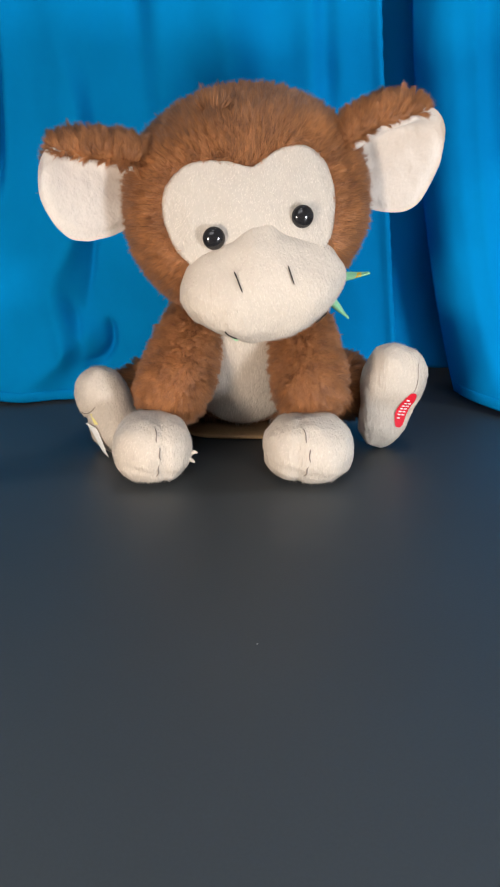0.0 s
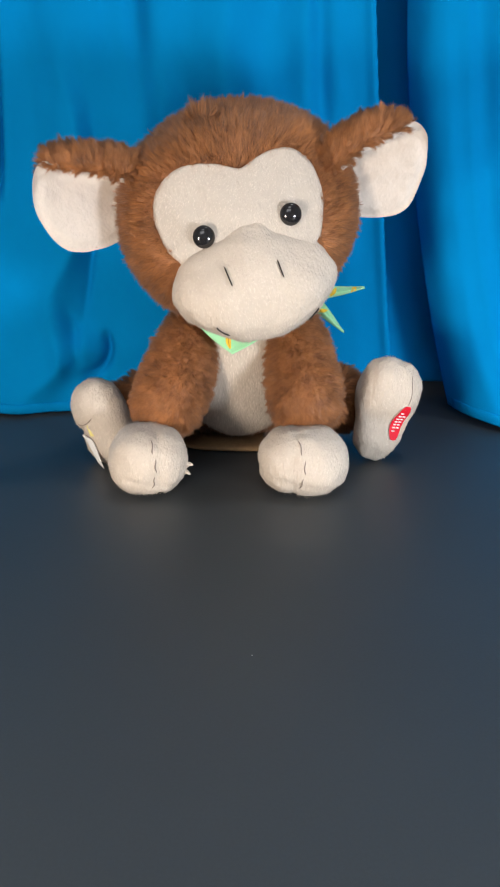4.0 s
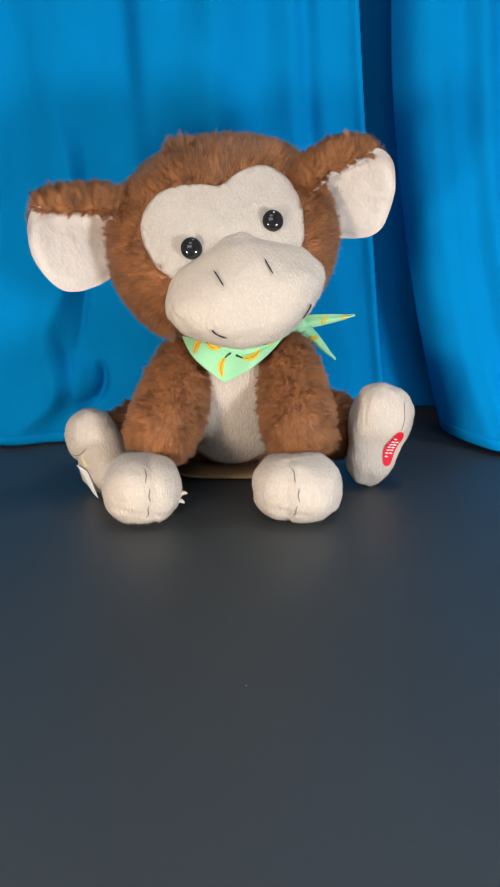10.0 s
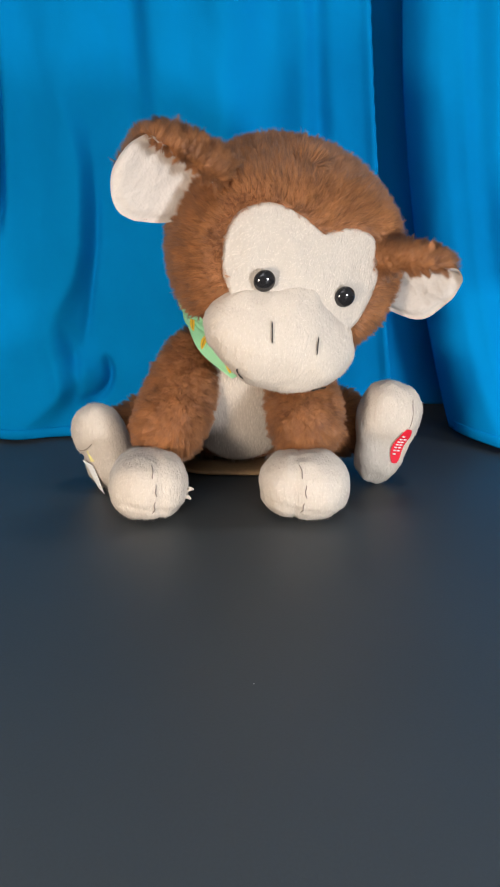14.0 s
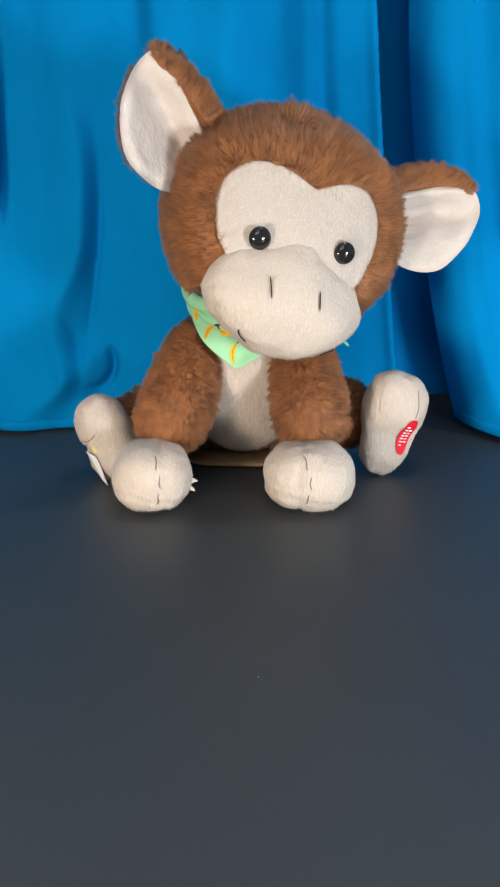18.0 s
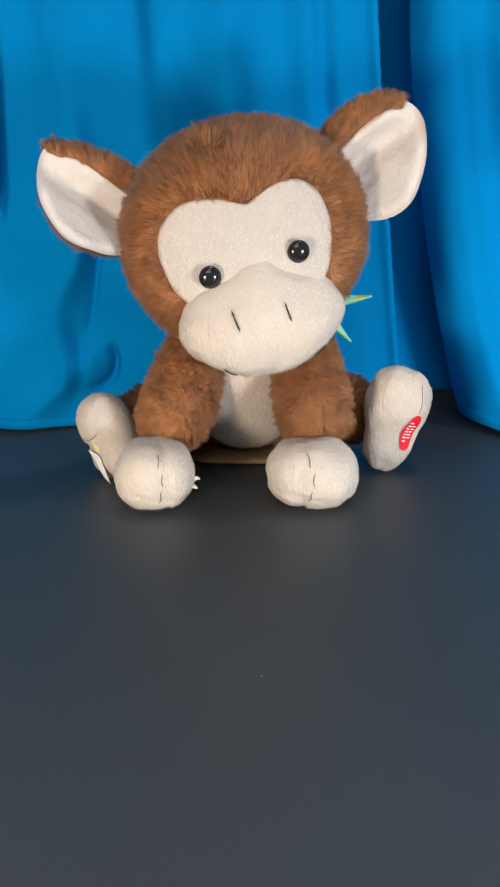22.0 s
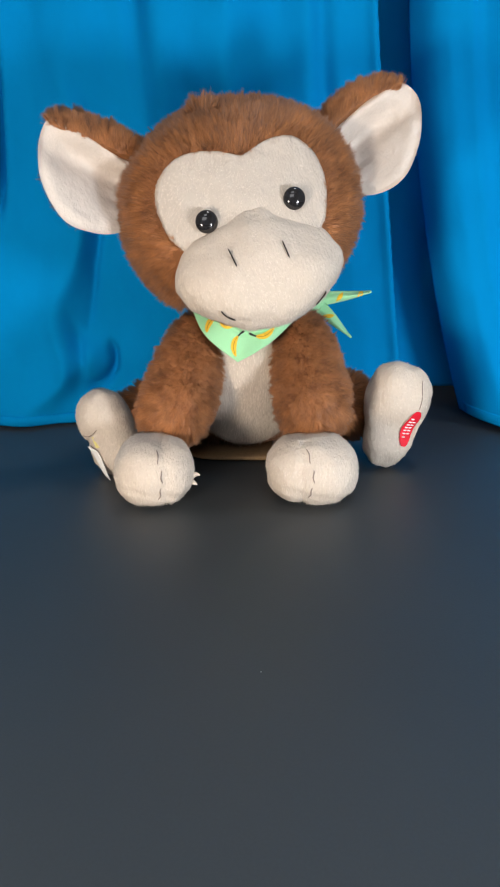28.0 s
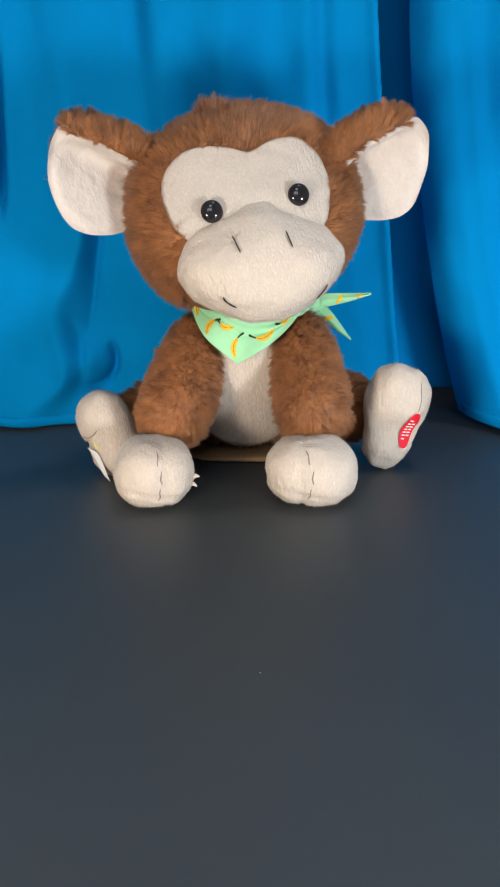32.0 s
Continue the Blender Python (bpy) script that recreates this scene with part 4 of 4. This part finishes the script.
def motions():
    base = -TOY_AT
    at = lambda x, y, z, a, b, c: Matrix.Translation(base) @ pose(x, y, z, a, b, c)
    walk(head, [
        (0.0, at(-0.0125, -0.0021, 0.1426, 15.2, -13.2, 9.8)),
        (0.2, at(-0.0125, -0.0007, 0.1434, 15.8, -12.9, 9.7)),
        (0.5, at(-0.0120, -0.0007, 0.1434, 13.2, -13.3, 9.4)),
        (0.7, at(-0.0125, -0.0006, 0.1433, 16.6, -12.9, 9.6)),
        (1.0, at(-0.0124, -0.0023, 0.1445, 12.9, -13.1, 9.1)),
        (1.2, at(-0.0124, -0.0007, 0.1427, 16.9, -13.9, 9.8)),
        (1.5, at(-0.0124, -0.0003, 0.1442, 13.0, -13.1, 9.5)),
        (1.7, at(-0.0123, -0.0006, 0.1426, 17.4, -14.1, 9.6)),
        (2.0, at(-0.0125, -0.0022, 0.1436, 15.7, -13.4, 9.4)),
        (2.2, at(-0.0124, -0.0005, 0.1430, 15.6, -13.8, 9.0)),
        (2.5, at(-0.0128, -0.0008, 0.1439, 15.7, -13.4, 9.5)),
        (2.7, at(-0.0126, -0.0002, 0.1435, 14.1, -13.1, 7.8)),
        (3.0, at(-0.0139, 0.0008, 0.1454, 12.1, -3.4, 12.7)),
        (3.2, at(-0.0136, -0.0004, 0.1503, 6.6, 12.2, 16.3)),
        (3.4, at(-0.0139, 0.0008, 0.1485, 1.2, 13.4, 17.6)),
        (3.5, at(-0.0125, 0.0010, 0.1471, 2.2, 4.8, 15.0)),
        (3.7, at(-0.0128, -0.0002, 0.1432, 6, -11, 12)),
        (4.0, at(-0.0123, -0.0006, 0.1424, 9, -14.5, 9.5)),
        (4.25, at(-0.0134, -0.0012, 0.1485, 12, 2.5, 15)),
        (4.5, at(-0.0126, -0.0025, 0.1515, 14, 12.3, 18.5)),
        (4.75, at(-0.0133, -0.0012, 0.147, 16, -1, 14)),
        (5.05, at(-0.0123, -0.0004, 0.1423, 17, -14.5, 8.5)),
        (5.3, at(-0.0134, -0.0015, 0.1485, 19, 2.5, 15.4)),
        (5.5, at(-0.0127, -0.0012, 0.1516, 19.8, 12.2, 19.6)),
        (5.6, at(-0.0124, -0.0028, 0.1520, 19.2, 13.3, 19.6)),
        (5.7, at(-0.0129, -0.0025, 0.1512, 18.1, 9.2, 18.5)),
        (6.0, at(-0.0122, -0.0009, 0.1423, 19.4, -13.0, 9.6)),
        (6.2, at(-0.0123, -0.0003, 0.1422, 16.8, -15.0, 8.2)),
        (6.5, at(-0.0122, -0.0031, 0.1495, 27.0, 5.0, 16.9)),
        (6.7, at(-0.0121, -0.0029, 0.1511, 25.5, 12.3, 20.7)),
        (7.0, at(-0.0117, 0.0003, 0.1426, 20.2, -11.1, 10.3)),
        (7.2, at(-0.0123, -0.0002, 0.1420, 17.4, -15.0, 7.9)),
        (7.5, at(-0.0137, -0.0013, 0.1484, 16.3, 2.8, 15.3)),
        (7.7, at(-0.0126, -0.0025, 0.1519, 16.8, 12.8, 18.9)),
        (8.0, at(-0.0134, -0.0020, 0.1492, 4.4, 0.1, 14.7)),
        (8.2, at(-0.0126, -0.0002, 0.1432, 1.9, -13.5, 11.2)),
        (8.5, at(-0.0125, -0.0001, 0.1425, -2.0, -16.3, 13.0)),
        (8.7, at(-0.0117, -0.0004, 0.1410, -2.7, -17.7, 13.3)),
        (9.0, at(-0.0113, 0.0013, 0.1413, -0.8, -16.7, 12.7)),
        (9.2, at(-0.0122, 0.0002, 0.1408, -6.3, -16.0, 15.1)),
        (9.5, at(-0.0103, -0.0005, 0.1406, -1.3, -17.7, 12.8)),
        (9.7, at(-0.0120, 0.0010, 0.1389, -9.5, -17.9, 14.6)),
        (10.0, at(-0.0115, 0.0016, 0.1404, -2.1, -17.8, 13.4)),
        (10.2, at(-0.0120, 0.0004, 0.1401, -6.7, -17.2, 14.3)),
        (10.5, at(-0.0125, 0.0005, 0.1405, -3.7, -17.1, 13.1)),
        (10.7, at(-0.0119, -0.0001, 0.1408, -3.5, -17.4, 13.1)),
        (11.0, at(-0.0139, -0.0001, 0.1438, -4.5, -16.9, 13.1)),
        (11.2, at(-0.0123, 0.0001, 0.1422, 0.2, -15.4, 10.6)),
        (11.5, at(-0.0136, -0.0006, 0.1428, -3.4, -13.0, 12.6)),
        (11.7, at(-0.0147, 0.0020, 0.1463, -2.9, 5.4, 15.0)),
        (12.0, at(-0.0139, 0.0004, 0.1468, 3.3, 6.4, 16.1)),
        (12.2, at(-0.0131, 0.0006, 0.1428, -3.7, -11.6, 13.2)),
        (12.5, at(-0.0112, 0.0012, 0.1397, 4.3, -10.3, 12.1)),
        (12.7, at(-0.0134, -0.0011, 0.1506, 8.2, 11.3, 17.4)),
        (13.0, at(-0.0131, -0.0012, 0.1477, 15.9, 4.5, 16.6)),
        (13.2, at(-0.0129, -0.0011, 0.1452, 11.0, -10.1, 11.8)),
        (13.5, at(-0.0119, 0.0015, 0.1401, 16.1, -12.7, 8.9)),
        (13.7, at(-0.0133, -0.0017, 0.1494, 20.3, 3.6, 15.4)),
        (14.0, at(-0.0117, -0.0020, 0.1489, 26.2, 10.7, 20.1)),
        (14.2, at(-0.0133, -0.0012, 0.1465, 24.0, -2.3, 14.4)),
        (14.4, at(-0.0126, 0.0004, 0.1416, 21.8, -13.5, 7.5)),
        (14.5, at(-0.0128, 0.0006, 0.1437, 20.7, -10.7, 9.7)),
        (14.75, at(-0.0127, 0.0, 0.1426, 19.5, -12.8, 8.6)),
        (15.0, at(-0.0127, 0.0, 0.1426, 22.6, -12.6, 9)),
        (15.25, at(-0.0127, 0.0, 0.1426, 19.5, -12.8, 8.8)),
        (15.5, at(-0.0127, 0.0, 0.1426, 22.8, -12.5, 9)),
        (15.75, at(-0.0127, 0.0, 0.1426, 19.5, -12.8, 8.8)),
        (16.0, at(-0.0127, 0.0, 0.1426, 23, -12.4, 9)),
        (16.25, at(-0.0127, 0.0, 0.1426, 19.4, -12.8, 9)),
        (16.5, at(-0.0135, -0.0007, 0.1430, 23.1, -12.4, 9.3)),
        (16.6, at(-0.0128, 0.0001, 0.1424, 22.0, -11.9, 8.9)),
        (16.7, at(-0.0126, -0.0002, 0.1427, 19.2, -12.9, 9.0)),
        (17.0, at(-0.0124, 0.0016, 0.1420, 23.0, -12.3, 9.0)),
        (17.2, at(-0.0127, -0.0001, 0.1423, 21.6, -12.5, 9.4)),
        (17.5, at(-0.0136, -0.0010, 0.1428, 18.7, -12.5, 8.0)),
        (17.7, at(-0.0133, -0.0017, 0.1490, 21.1, 2.6, 15.5)),
        (18.0, at(-0.0124, -0.0039, 0.1523, 17.1, 9.0, 17.3)),
        (18.2, at(-0.0135, -0.0009, 0.1471, 10.3, -5.0, 12.4)),
        (18.5, at(-0.0123, -0.0014, 0.1423, 2.7, -15.8, 10.8)),
        (18.7, at(-0.0131, 0.0005, 0.1432, -1.8, -11.6, 12.2)),
        (19.0, at(-0.0144, 0.0022, 0.1488, 2.6, 11.6, 16.5)),
        (19.2, at(-0.0146, 0.0018, 0.1464, -3.8, 9.3, 18.0)),
        (19.5, at(-0.0097, -0.0020, 0.1372, -3.7, -18.3, 14.1)),
        (19.7, at(-0.0134, 0.0007, 0.1434, -3.1, -9.8, 13.2)),
        (20.0, at(-0.0142, -0.0005, 0.1489, 11.1, 12.1, 19.5)),
        (20.2, at(-0.0132, -0.0013, 0.1510, 9.8, 12.4, 17.4)),
        (20.5, at(-0.0128, -0.0031, 0.1505, 8.9, 6.7, 16.6)),
        (20.7, at(-0.0125, -0.0011, 0.1441, 11.3, -12.5, 11.4)),
        (21.0, at(-0.0126, -0.0006, 0.1448, 9.9, -12.9, 9.9)),
        (21.2, at(-0.0134, -0.0017, 0.1489, 19.0, 1.4, 15.0)),
        (21.5, at(-0.0118, -0.0043, 0.1533, 21.9, 11.3, 19.1)),
        (21.7, at(-0.0134, -0.0011, 0.1470, 21.5, -2.6, 13.3)),
        (22.0, at(-0.0123, -0.0012, 0.1414, 18.6, -15.1, 7.8)),
        (22.2, at(-0.0133, -0.0002, 0.1453, 20.6, -6.5, 9.9)),
        (22.5, at(-0.0124, -0.0037, 0.1527, 24.7, 13.0, 19.7)),
        (22.7, at(-0.0134, -0.0017, 0.1490, 18.9, 1.7, 15.1)),
        (23.0, at(-0.0124, -0.0004, 0.1423, 14.1, -15.5, 8.9)),
        (23.2, at(-0.0129, -0.0009, 0.1451, 11.3, -10.0, 11.2)),
        (23.5, at(-0.0135, 0.0005, 0.1455, 8.8, -11.1, 10.6)),
        (23.7, at(-0.0127, -0.0005, 0.1443, 12.9, -11.8, 9.4)),
        (24.0, at(-0.0132, -0.0007, 0.1465, 8.2, -10.5, 10.2)),
        (24.2, at(-0.0128, -0.0008, 0.1445, 12.6, -11.3, 10.3)),
        (24.5, at(-0.0136, -0.0001, 0.1460, 7.5, -10.7, 10.5)),
        (24.7, at(-0.0126, -0.0009, 0.1441, 12.1, -12.4, 10.4)),
        (25.0, at(-0.0128, 0.0004, 0.1468, 7.5, -10.5, 9.8)),
        (25.2, at(-0.0128, -0.0006, 0.1445, 11.1, -11.5, 10.0)),
        (25.5, at(-0.0131, 0.0006, 0.1470, 7.3, -11.2, 10.1)),
        (25.75, at(-0.0127, -0.0006, 0.1445, 11.5, -11.6, 10)),
        (26.0, at(-0.0131, -0.0004, 0.1462, 8, -10.5, 10.2)),
        (26.25, at(-0.0134, -0.0012, 0.1488, 9, 2.5, 15)),
        (26.5, at(-0.0128, -0.0025, 0.151, 8, 11.5, 17.5)),
        (26.75, at(-0.0133, -0.0012, 0.147, 6, -1, 14)),
        (27.0, at(-0.0124, -0.0006, 0.143, 5, -14, 10.8)),
        (27.25, at(-0.0134, -0.0012, 0.1485, 4, 1.5, 14.5)),
        (27.5, at(-0.0145, -0.0003, 0.1514, 3.0, 10.8, 16.8)),
        (27.7, at(-0.0135, -0.0011, 0.1505, 8.9, 9.8, 16.7)),
        (28.0, at(-0.0134, -0.0019, 0.1457, 3.1, -13.7, 11.8)),
        (28.2, at(-0.0124, -0.0007, 0.1435, 10.9, -14.0, 9.8)),
        (28.5, at(-0.0120, -0.0037, 0.1514, 13.7, 10.5, 17.8)),
        (28.7, at(-0.0126, -0.0026, 0.1513, 21.4, 10.8, 18.9)),
        (29.0, at(-0.0138, -0.0024, 0.1508, 19.8, 10.5, 19.2)),
        (29.2, at(-0.0132, -0.0020, 0.1507, 17.8, 7.4, 16.4)),
        (29.5, at(-0.0129, -0.0007, 0.1426, 19.3, -14.3, 9.8)),
        (29.7, at(-0.0124, -0.0002, 0.1423, 17.5, -14.4, 8.0)),
        (30.0, at(-0.0137, 0.0002, 0.1484, 26.0, 5.8, 18.3)),
        (30.2, at(-0.0122, -0.0027, 0.1506, 26.7, 11.5, 20.4)),
        (30.5, at(-0.0125, -0.0003, 0.1427, 18.7, -10.6, 10.1)),
        (30.7, at(-0.0123, -0.0000, 0.1418, 18.4, -14.9, 7.7)),
        (31.0, at(-0.0153, -0.0017, 0.1513, 15.4, 2.8, 16.2)),
        (31.2, at(-0.0127, -0.0023, 0.1518, 16.7, 12.4, 18.2)),
        (31.5, at(-0.0141, -0.0020, 0.1498, 4.7, 1.9, 15.7)),
        (31.7, at(-0.0123, -0.0009, 0.1430, 2.1, -14.5, 13.1)),
        (32.0, at(-0.0142, -0.0010, 0.1426, -2.2, -10.2, 13.7)),
    ])
    flap = lambda tilt, lift, swing: pose(-0.0720, -0.0249, 0.0866, tilt, lift, swing)
    for piece in ears[0]:
        walk(piece, [
            (0.0, flap(25.5, 8.8, -1.0)),
            (0.2, flap(14, 9, 4)),
            (0.7, flap(31, 7, -1)),
            (1.0, flap(-22.7, 10.4, 5.5)),
            (1.2, flap(31, 7, -1)),
            (1.7, flap(31, 7, -1)),
            (2.0, flap(22.1, 18.3, -7.7)),
            (2.2, flap(14, 9, 4)),
            (2.7, flap(-4, 11, 7)),
            (3.0, flap(31.3, 4.1, 0.4)),
            (3.2, flap(-4, 11, 7)),
            (3.4, flap(-4, 11, 7)),
            (4.0, flap(30, 8, -2)),
            (4.5, flap(-4, 11, 7)),
            (5.0, flap(30, 8, -2)),
            (5.6, flap(-4, 11, 7)),
            (5.7, flap(-4, 11, 7)),
            (6.0, flap(31.8, 10.5, -3.9)),
            (6.2, flap(-4, 11, 7)),
            (6.7, flap(-4, 11, 7)),
            (7.0, flap(30.6, 9.0, -2.8)),
            (7.2, flap(14, 9, 4)),
            (7.7, flap(-4, 11, 7)),
            (8.0, flap(3.8, 9.4, 12.2)),
            (8.2, flap(31, 7, -1)),
            (8.7, flap(-4, 11, 7)),
            (9.0, flap(38.8, 4.2, 1.3)),
            (9.2, flap(-4, 11, 7)),
            (9.7, flap(-4, 11, 7)),
            (10.0, flap(38.5, 5.3, 0.9)),
            (10.2, flap(-4, 11, 7)),
            (10.7, flap(-4, 11, 7)),
            (11.0, flap(12.0, 12.4, 8.6)),
            (11.2, flap(31, 7, -1)),
            (11.7, flap(-4, 11, 7)),
            (12.0, flap(23.3, 5.9, 2.8)),
            (12.2, flap(-4, 11, 7)),
            (12.7, flap(-4, 11, 7)),
            (13.0, flap(29.2, 4.5, 1.2)),
            (13.2, flap(14, 9, 4)),
            (13.7, flap(-4, 11, 7)),
            (14.0, flap(31.5, 7.6, -3.1)),
            (14.2, flap(14, 9, 4)),
            (14.4, flap(31, 7, -1)),
            (14.75, flap(-4, 11, 7)),
            (15.0, flap(32, 11, -3)),
            (15.25, flap(-4, 11, 7)),
            (15.5, flap(32, 11, -3)),
            (15.75, flap(-4, 11, 7)),
            (16.0, flap(32, 11, -3)),
            (16.25, flap(-4, 11, 7)),
            (16.5, flap(32, 11, -3)),
            (16.6, flap(14, 9, 4)),
            (16.7, flap(-4, 11, 7)),
            (17.0, flap(32.0, 12.6, -3.5)),
            (17.2, flap(31, 7, -1)),
            (17.7, flap(-4, 11, 7)),
            (18.0, flap(-7.6, 12.0, 8.6)),
            (18.2, flap(-4, 11, 7)),
            (18.7, flap(14, 9, 4)),
            (19.0, flap(20.5, 8.7, 7.4)),
            (19.2, flap(-4, 11, 7)),
            (19.7, flap(-4, 11, 7)),
            (20.0, flap(32.5, 1.7, 2.4)),
            (20.2, flap(-4, 11, 7)),
            (20.7, flap(31, 7, -1)),
            (21.0, flap(-15.2, 11.6, 7.1)),
            (21.2, flap(14, 9, 4)),
            (21.7, flap(14, 9, 4)),
            (22.0, flap(-31.2, 14.9, 11.0)),
            (22.2, flap(14, 9, 4)),
            (22.7, flap(-4, 11, 7)),
            (23.0, flap(22.4, 11.7, -1.2)),
            (23.2, flap(14, 9, 4)),
            (23.7, flap(31, 7, -1)),
            (24.0, flap(-10.4, 12.0, 5.1)),
            (24.2, flap(31, 7, -1)),
            (24.5, flap(-9, 12, 5.5)),
            (24.7, flap(31, 7, -1)),
            (25.0, flap(-8.3, 12.2, 5.8)),
            (25.2, flap(31, 7, -1)),
            (25.5, flap(-9, 12, 5.8)),
            (25.75, flap(31, 7, -1)),
            (26.0, flap(-8, 12, 6)),
            (26.25, flap(14, 9, 4)),
            (26.5, flap(-4, 11, 7)),
            (27.0, flap(5, 10, 6)),
            (27.5, flap(14, 9, 4)),
            (27.7, flap(14, 9, 4)),
            (28.0, flap(1.4, 10.2, 8.0)),
            (28.2, flap(31, 7, -1)),
            (28.7, flap(14, 9, 4)),
            (29.0, flap(15.9, 9.9, 2.8)),
            (29.2, flap(-4, 11, 7)),
            (29.7, flap(-4, 11, 7)),
            (30.0, flap(27.4, 5.5, -1.4)),
            (30.2, flap(-4, 11, 7)),
            (30.7, flap(31, 7, -1)),
            (31.0, flap(-5.8, 11.0, 8.6)),
            (31.2, flap(14, 9, 4)),
            (31.7, flap(31, 7, -1)),
            (32.0, flap(26.8, 9.3, 4.5)),
        ])
    flap = lambda tilt, lift, swing: pose(0.0881, -0.0281, 0.0567, tilt, lift, swing)
    for piece in ears[1]:
        walk(piece, [
            (0.0, flap(24.1, 2.5, -4.1)),
            (0.2, flap(-8, 9, -9)),
            (0.7, flap(18, 1, -4)),
            (1.0, flap(-15.1, 8.2, -14.5)),
            (1.2, flap(40, -9, -3)),
            (1.7, flap(40, -9, -3)),
            (2.0, flap(33.3, -7.1, 10.9)),
            (2.2, flap(18, 1, -4)),
            (2.7, flap(-8, 9, -9)),
            (3.0, flap(45.9, -8.9, -9.2)),
            (3.2, flap(18, 1, -4)),
            (3.4, flap(18, 1, -4)),
            (4.0, flap(40, -8, 0)),
            (4.5, flap(-8, 9, -9)),
            (5.0, flap(40, -8, 0)),
            (5.6, flap(-8, 9, -9)),
            (5.7, flap(-8, 9, -9)),
            (6.0, flap(40.1, -11.6, 3.1)),
            (6.2, flap(-8, 9, -9)),
            (6.7, flap(-8, 9, -9)),
            (7.0, flap(40.0, -7.0, 1.4)),
            (7.2, flap(-8, 9, -9)),
            (7.7, flap(40, -9, -3)),
            (8.0, flap(-2.5, 9.7, -1.3)),
            (8.2, flap(18, 1, -4)),
            (8.7, flap(-8, 9, -9)),
            (9.0, flap(43.7, -0.8, -11.8)),
            (9.2, flap(-8, 9, -9)),
            (9.7, flap(-8, 9, -9)),
            (10.0, flap(48.8, -2.2, -12.9)),
            (10.2, flap(-8, 9, -9)),
            (10.7, flap(18, 1, -4)),
            (11.0, flap(5.8, 5.4, -6.9)),
            (11.2, flap(40, -9, -3)),
            (11.7, flap(-8, 9, -9)),
            (12.0, flap(52.9, -16.5, -17.9)),
            (12.2, flap(18, 1, -4)),
            (12.7, flap(-8, 9, -9)),
            (13.0, flap(45.5, -14.4, -17.0)),
            (13.2, flap(-8, 9, -9)),
            (13.7, flap(-8, 9, -9)),
            (14.0, flap(45.7, -20.6, -13.2)),
            (14.2, flap(-8, 9, -9)),
            (14.4, flap(18, 1, -4)),
            (14.75, flap(-8, 9, -9)),
            (15.0, flap(40, -8, 3)),
            (15.25, flap(-8, 9, -9)),
            (15.5, flap(40, -8, 3)),
            (15.75, flap(-8, 9, -9)),
            (16.0, flap(40, -8, 3)),
            (16.25, flap(-8, 9, -9)),
            (16.5, flap(40, -8, 3)),
            (16.6, flap(-8, 9, -9)),
            (16.7, flap(-8, 9, -9)),
            (17.0, flap(40.1, -8.0, 4.6)),
            (17.2, flap(18, 1, -4)),
            (17.7, flap(-8, 9, -9)),
            (18.0, flap(-11.8, 12.4, -8.5)),
            (18.2, flap(-8, 9, -9)),
            (18.7, flap(18, 1, -4)),
            (19.0, flap(54.3, -21.1, -11.3)),
            (19.2, flap(40, -9, -3)),
            (19.7, flap(-8, 9, -9)),
            (20.0, flap(49.5, -10.8, -21.3)),
            (20.2, flap(18, 1, -4)),
            (20.7, flap(40, -9, -3)),
            (21.0, flap(-12.3, 9.9, -15.3)),
            (21.2, flap(40, -9, -3)),
            (21.7, flap(-8, 9, -9)),
            (22.0, flap(-10.6, 2.0, -10.0)),
            (22.2, flap(18, 1, -4)),
            (22.7, flap(-8, 9, -9)),
            (23.0, flap(35.3, -4.4, 9.6)),
            (23.2, flap(18, 1, -4)),
            (23.7, flap(40, -9, -3)),
            (24.0, flap(-11.0, 9.5, -12.4)),
            (24.2, flap(40, -9, -3)),
            (24.5, flap(-10, 9.3, -12.6)),
            (24.7, flap(18, 1, -4)),
            (25.0, flap(-9.6, 9.1, -12.7)),
            (25.2, flap(18, 1, -4)),
            (25.5, flap(-9.6, 9, -12.6)),
            (25.75, flap(40, -9, -3)),
            (26.0, flap(-9, 9, -12)),
            (26.25, flap(18, 1, -4)),
            (26.5, flap(18, 1, -4)),
            (27.0, flap(2, 6, -10)),
            (27.5, flap(40, -9, -3)),
            (27.7, flap(40, -9, -3)),
            (28.0, flap(-4.9, 7.3, -12.2)),
            (28.2, flap(40, -9, -3)),
            (28.7, flap(40, -9, -3)),
            (29.0, flap(40.2, -19.7, -4.5)),
            (29.2, flap(-8, 9, -9)),
            (29.7, flap(-8, 9, -9)),
            (30.0, flap(35.9, -14.3, -10.9)),
            (30.2, flap(-8, 9, -9)),
            (30.7, flap(18, 1, -4)),
            (31.0, flap(-11.5, 14.2, -3.5)),
            (31.2, flap(40, -9, -3)),
            (31.7, flap(18, 1, -4)),
            (32.0, flap(41.6, -8.2, -2.5)),
        ])


motions()
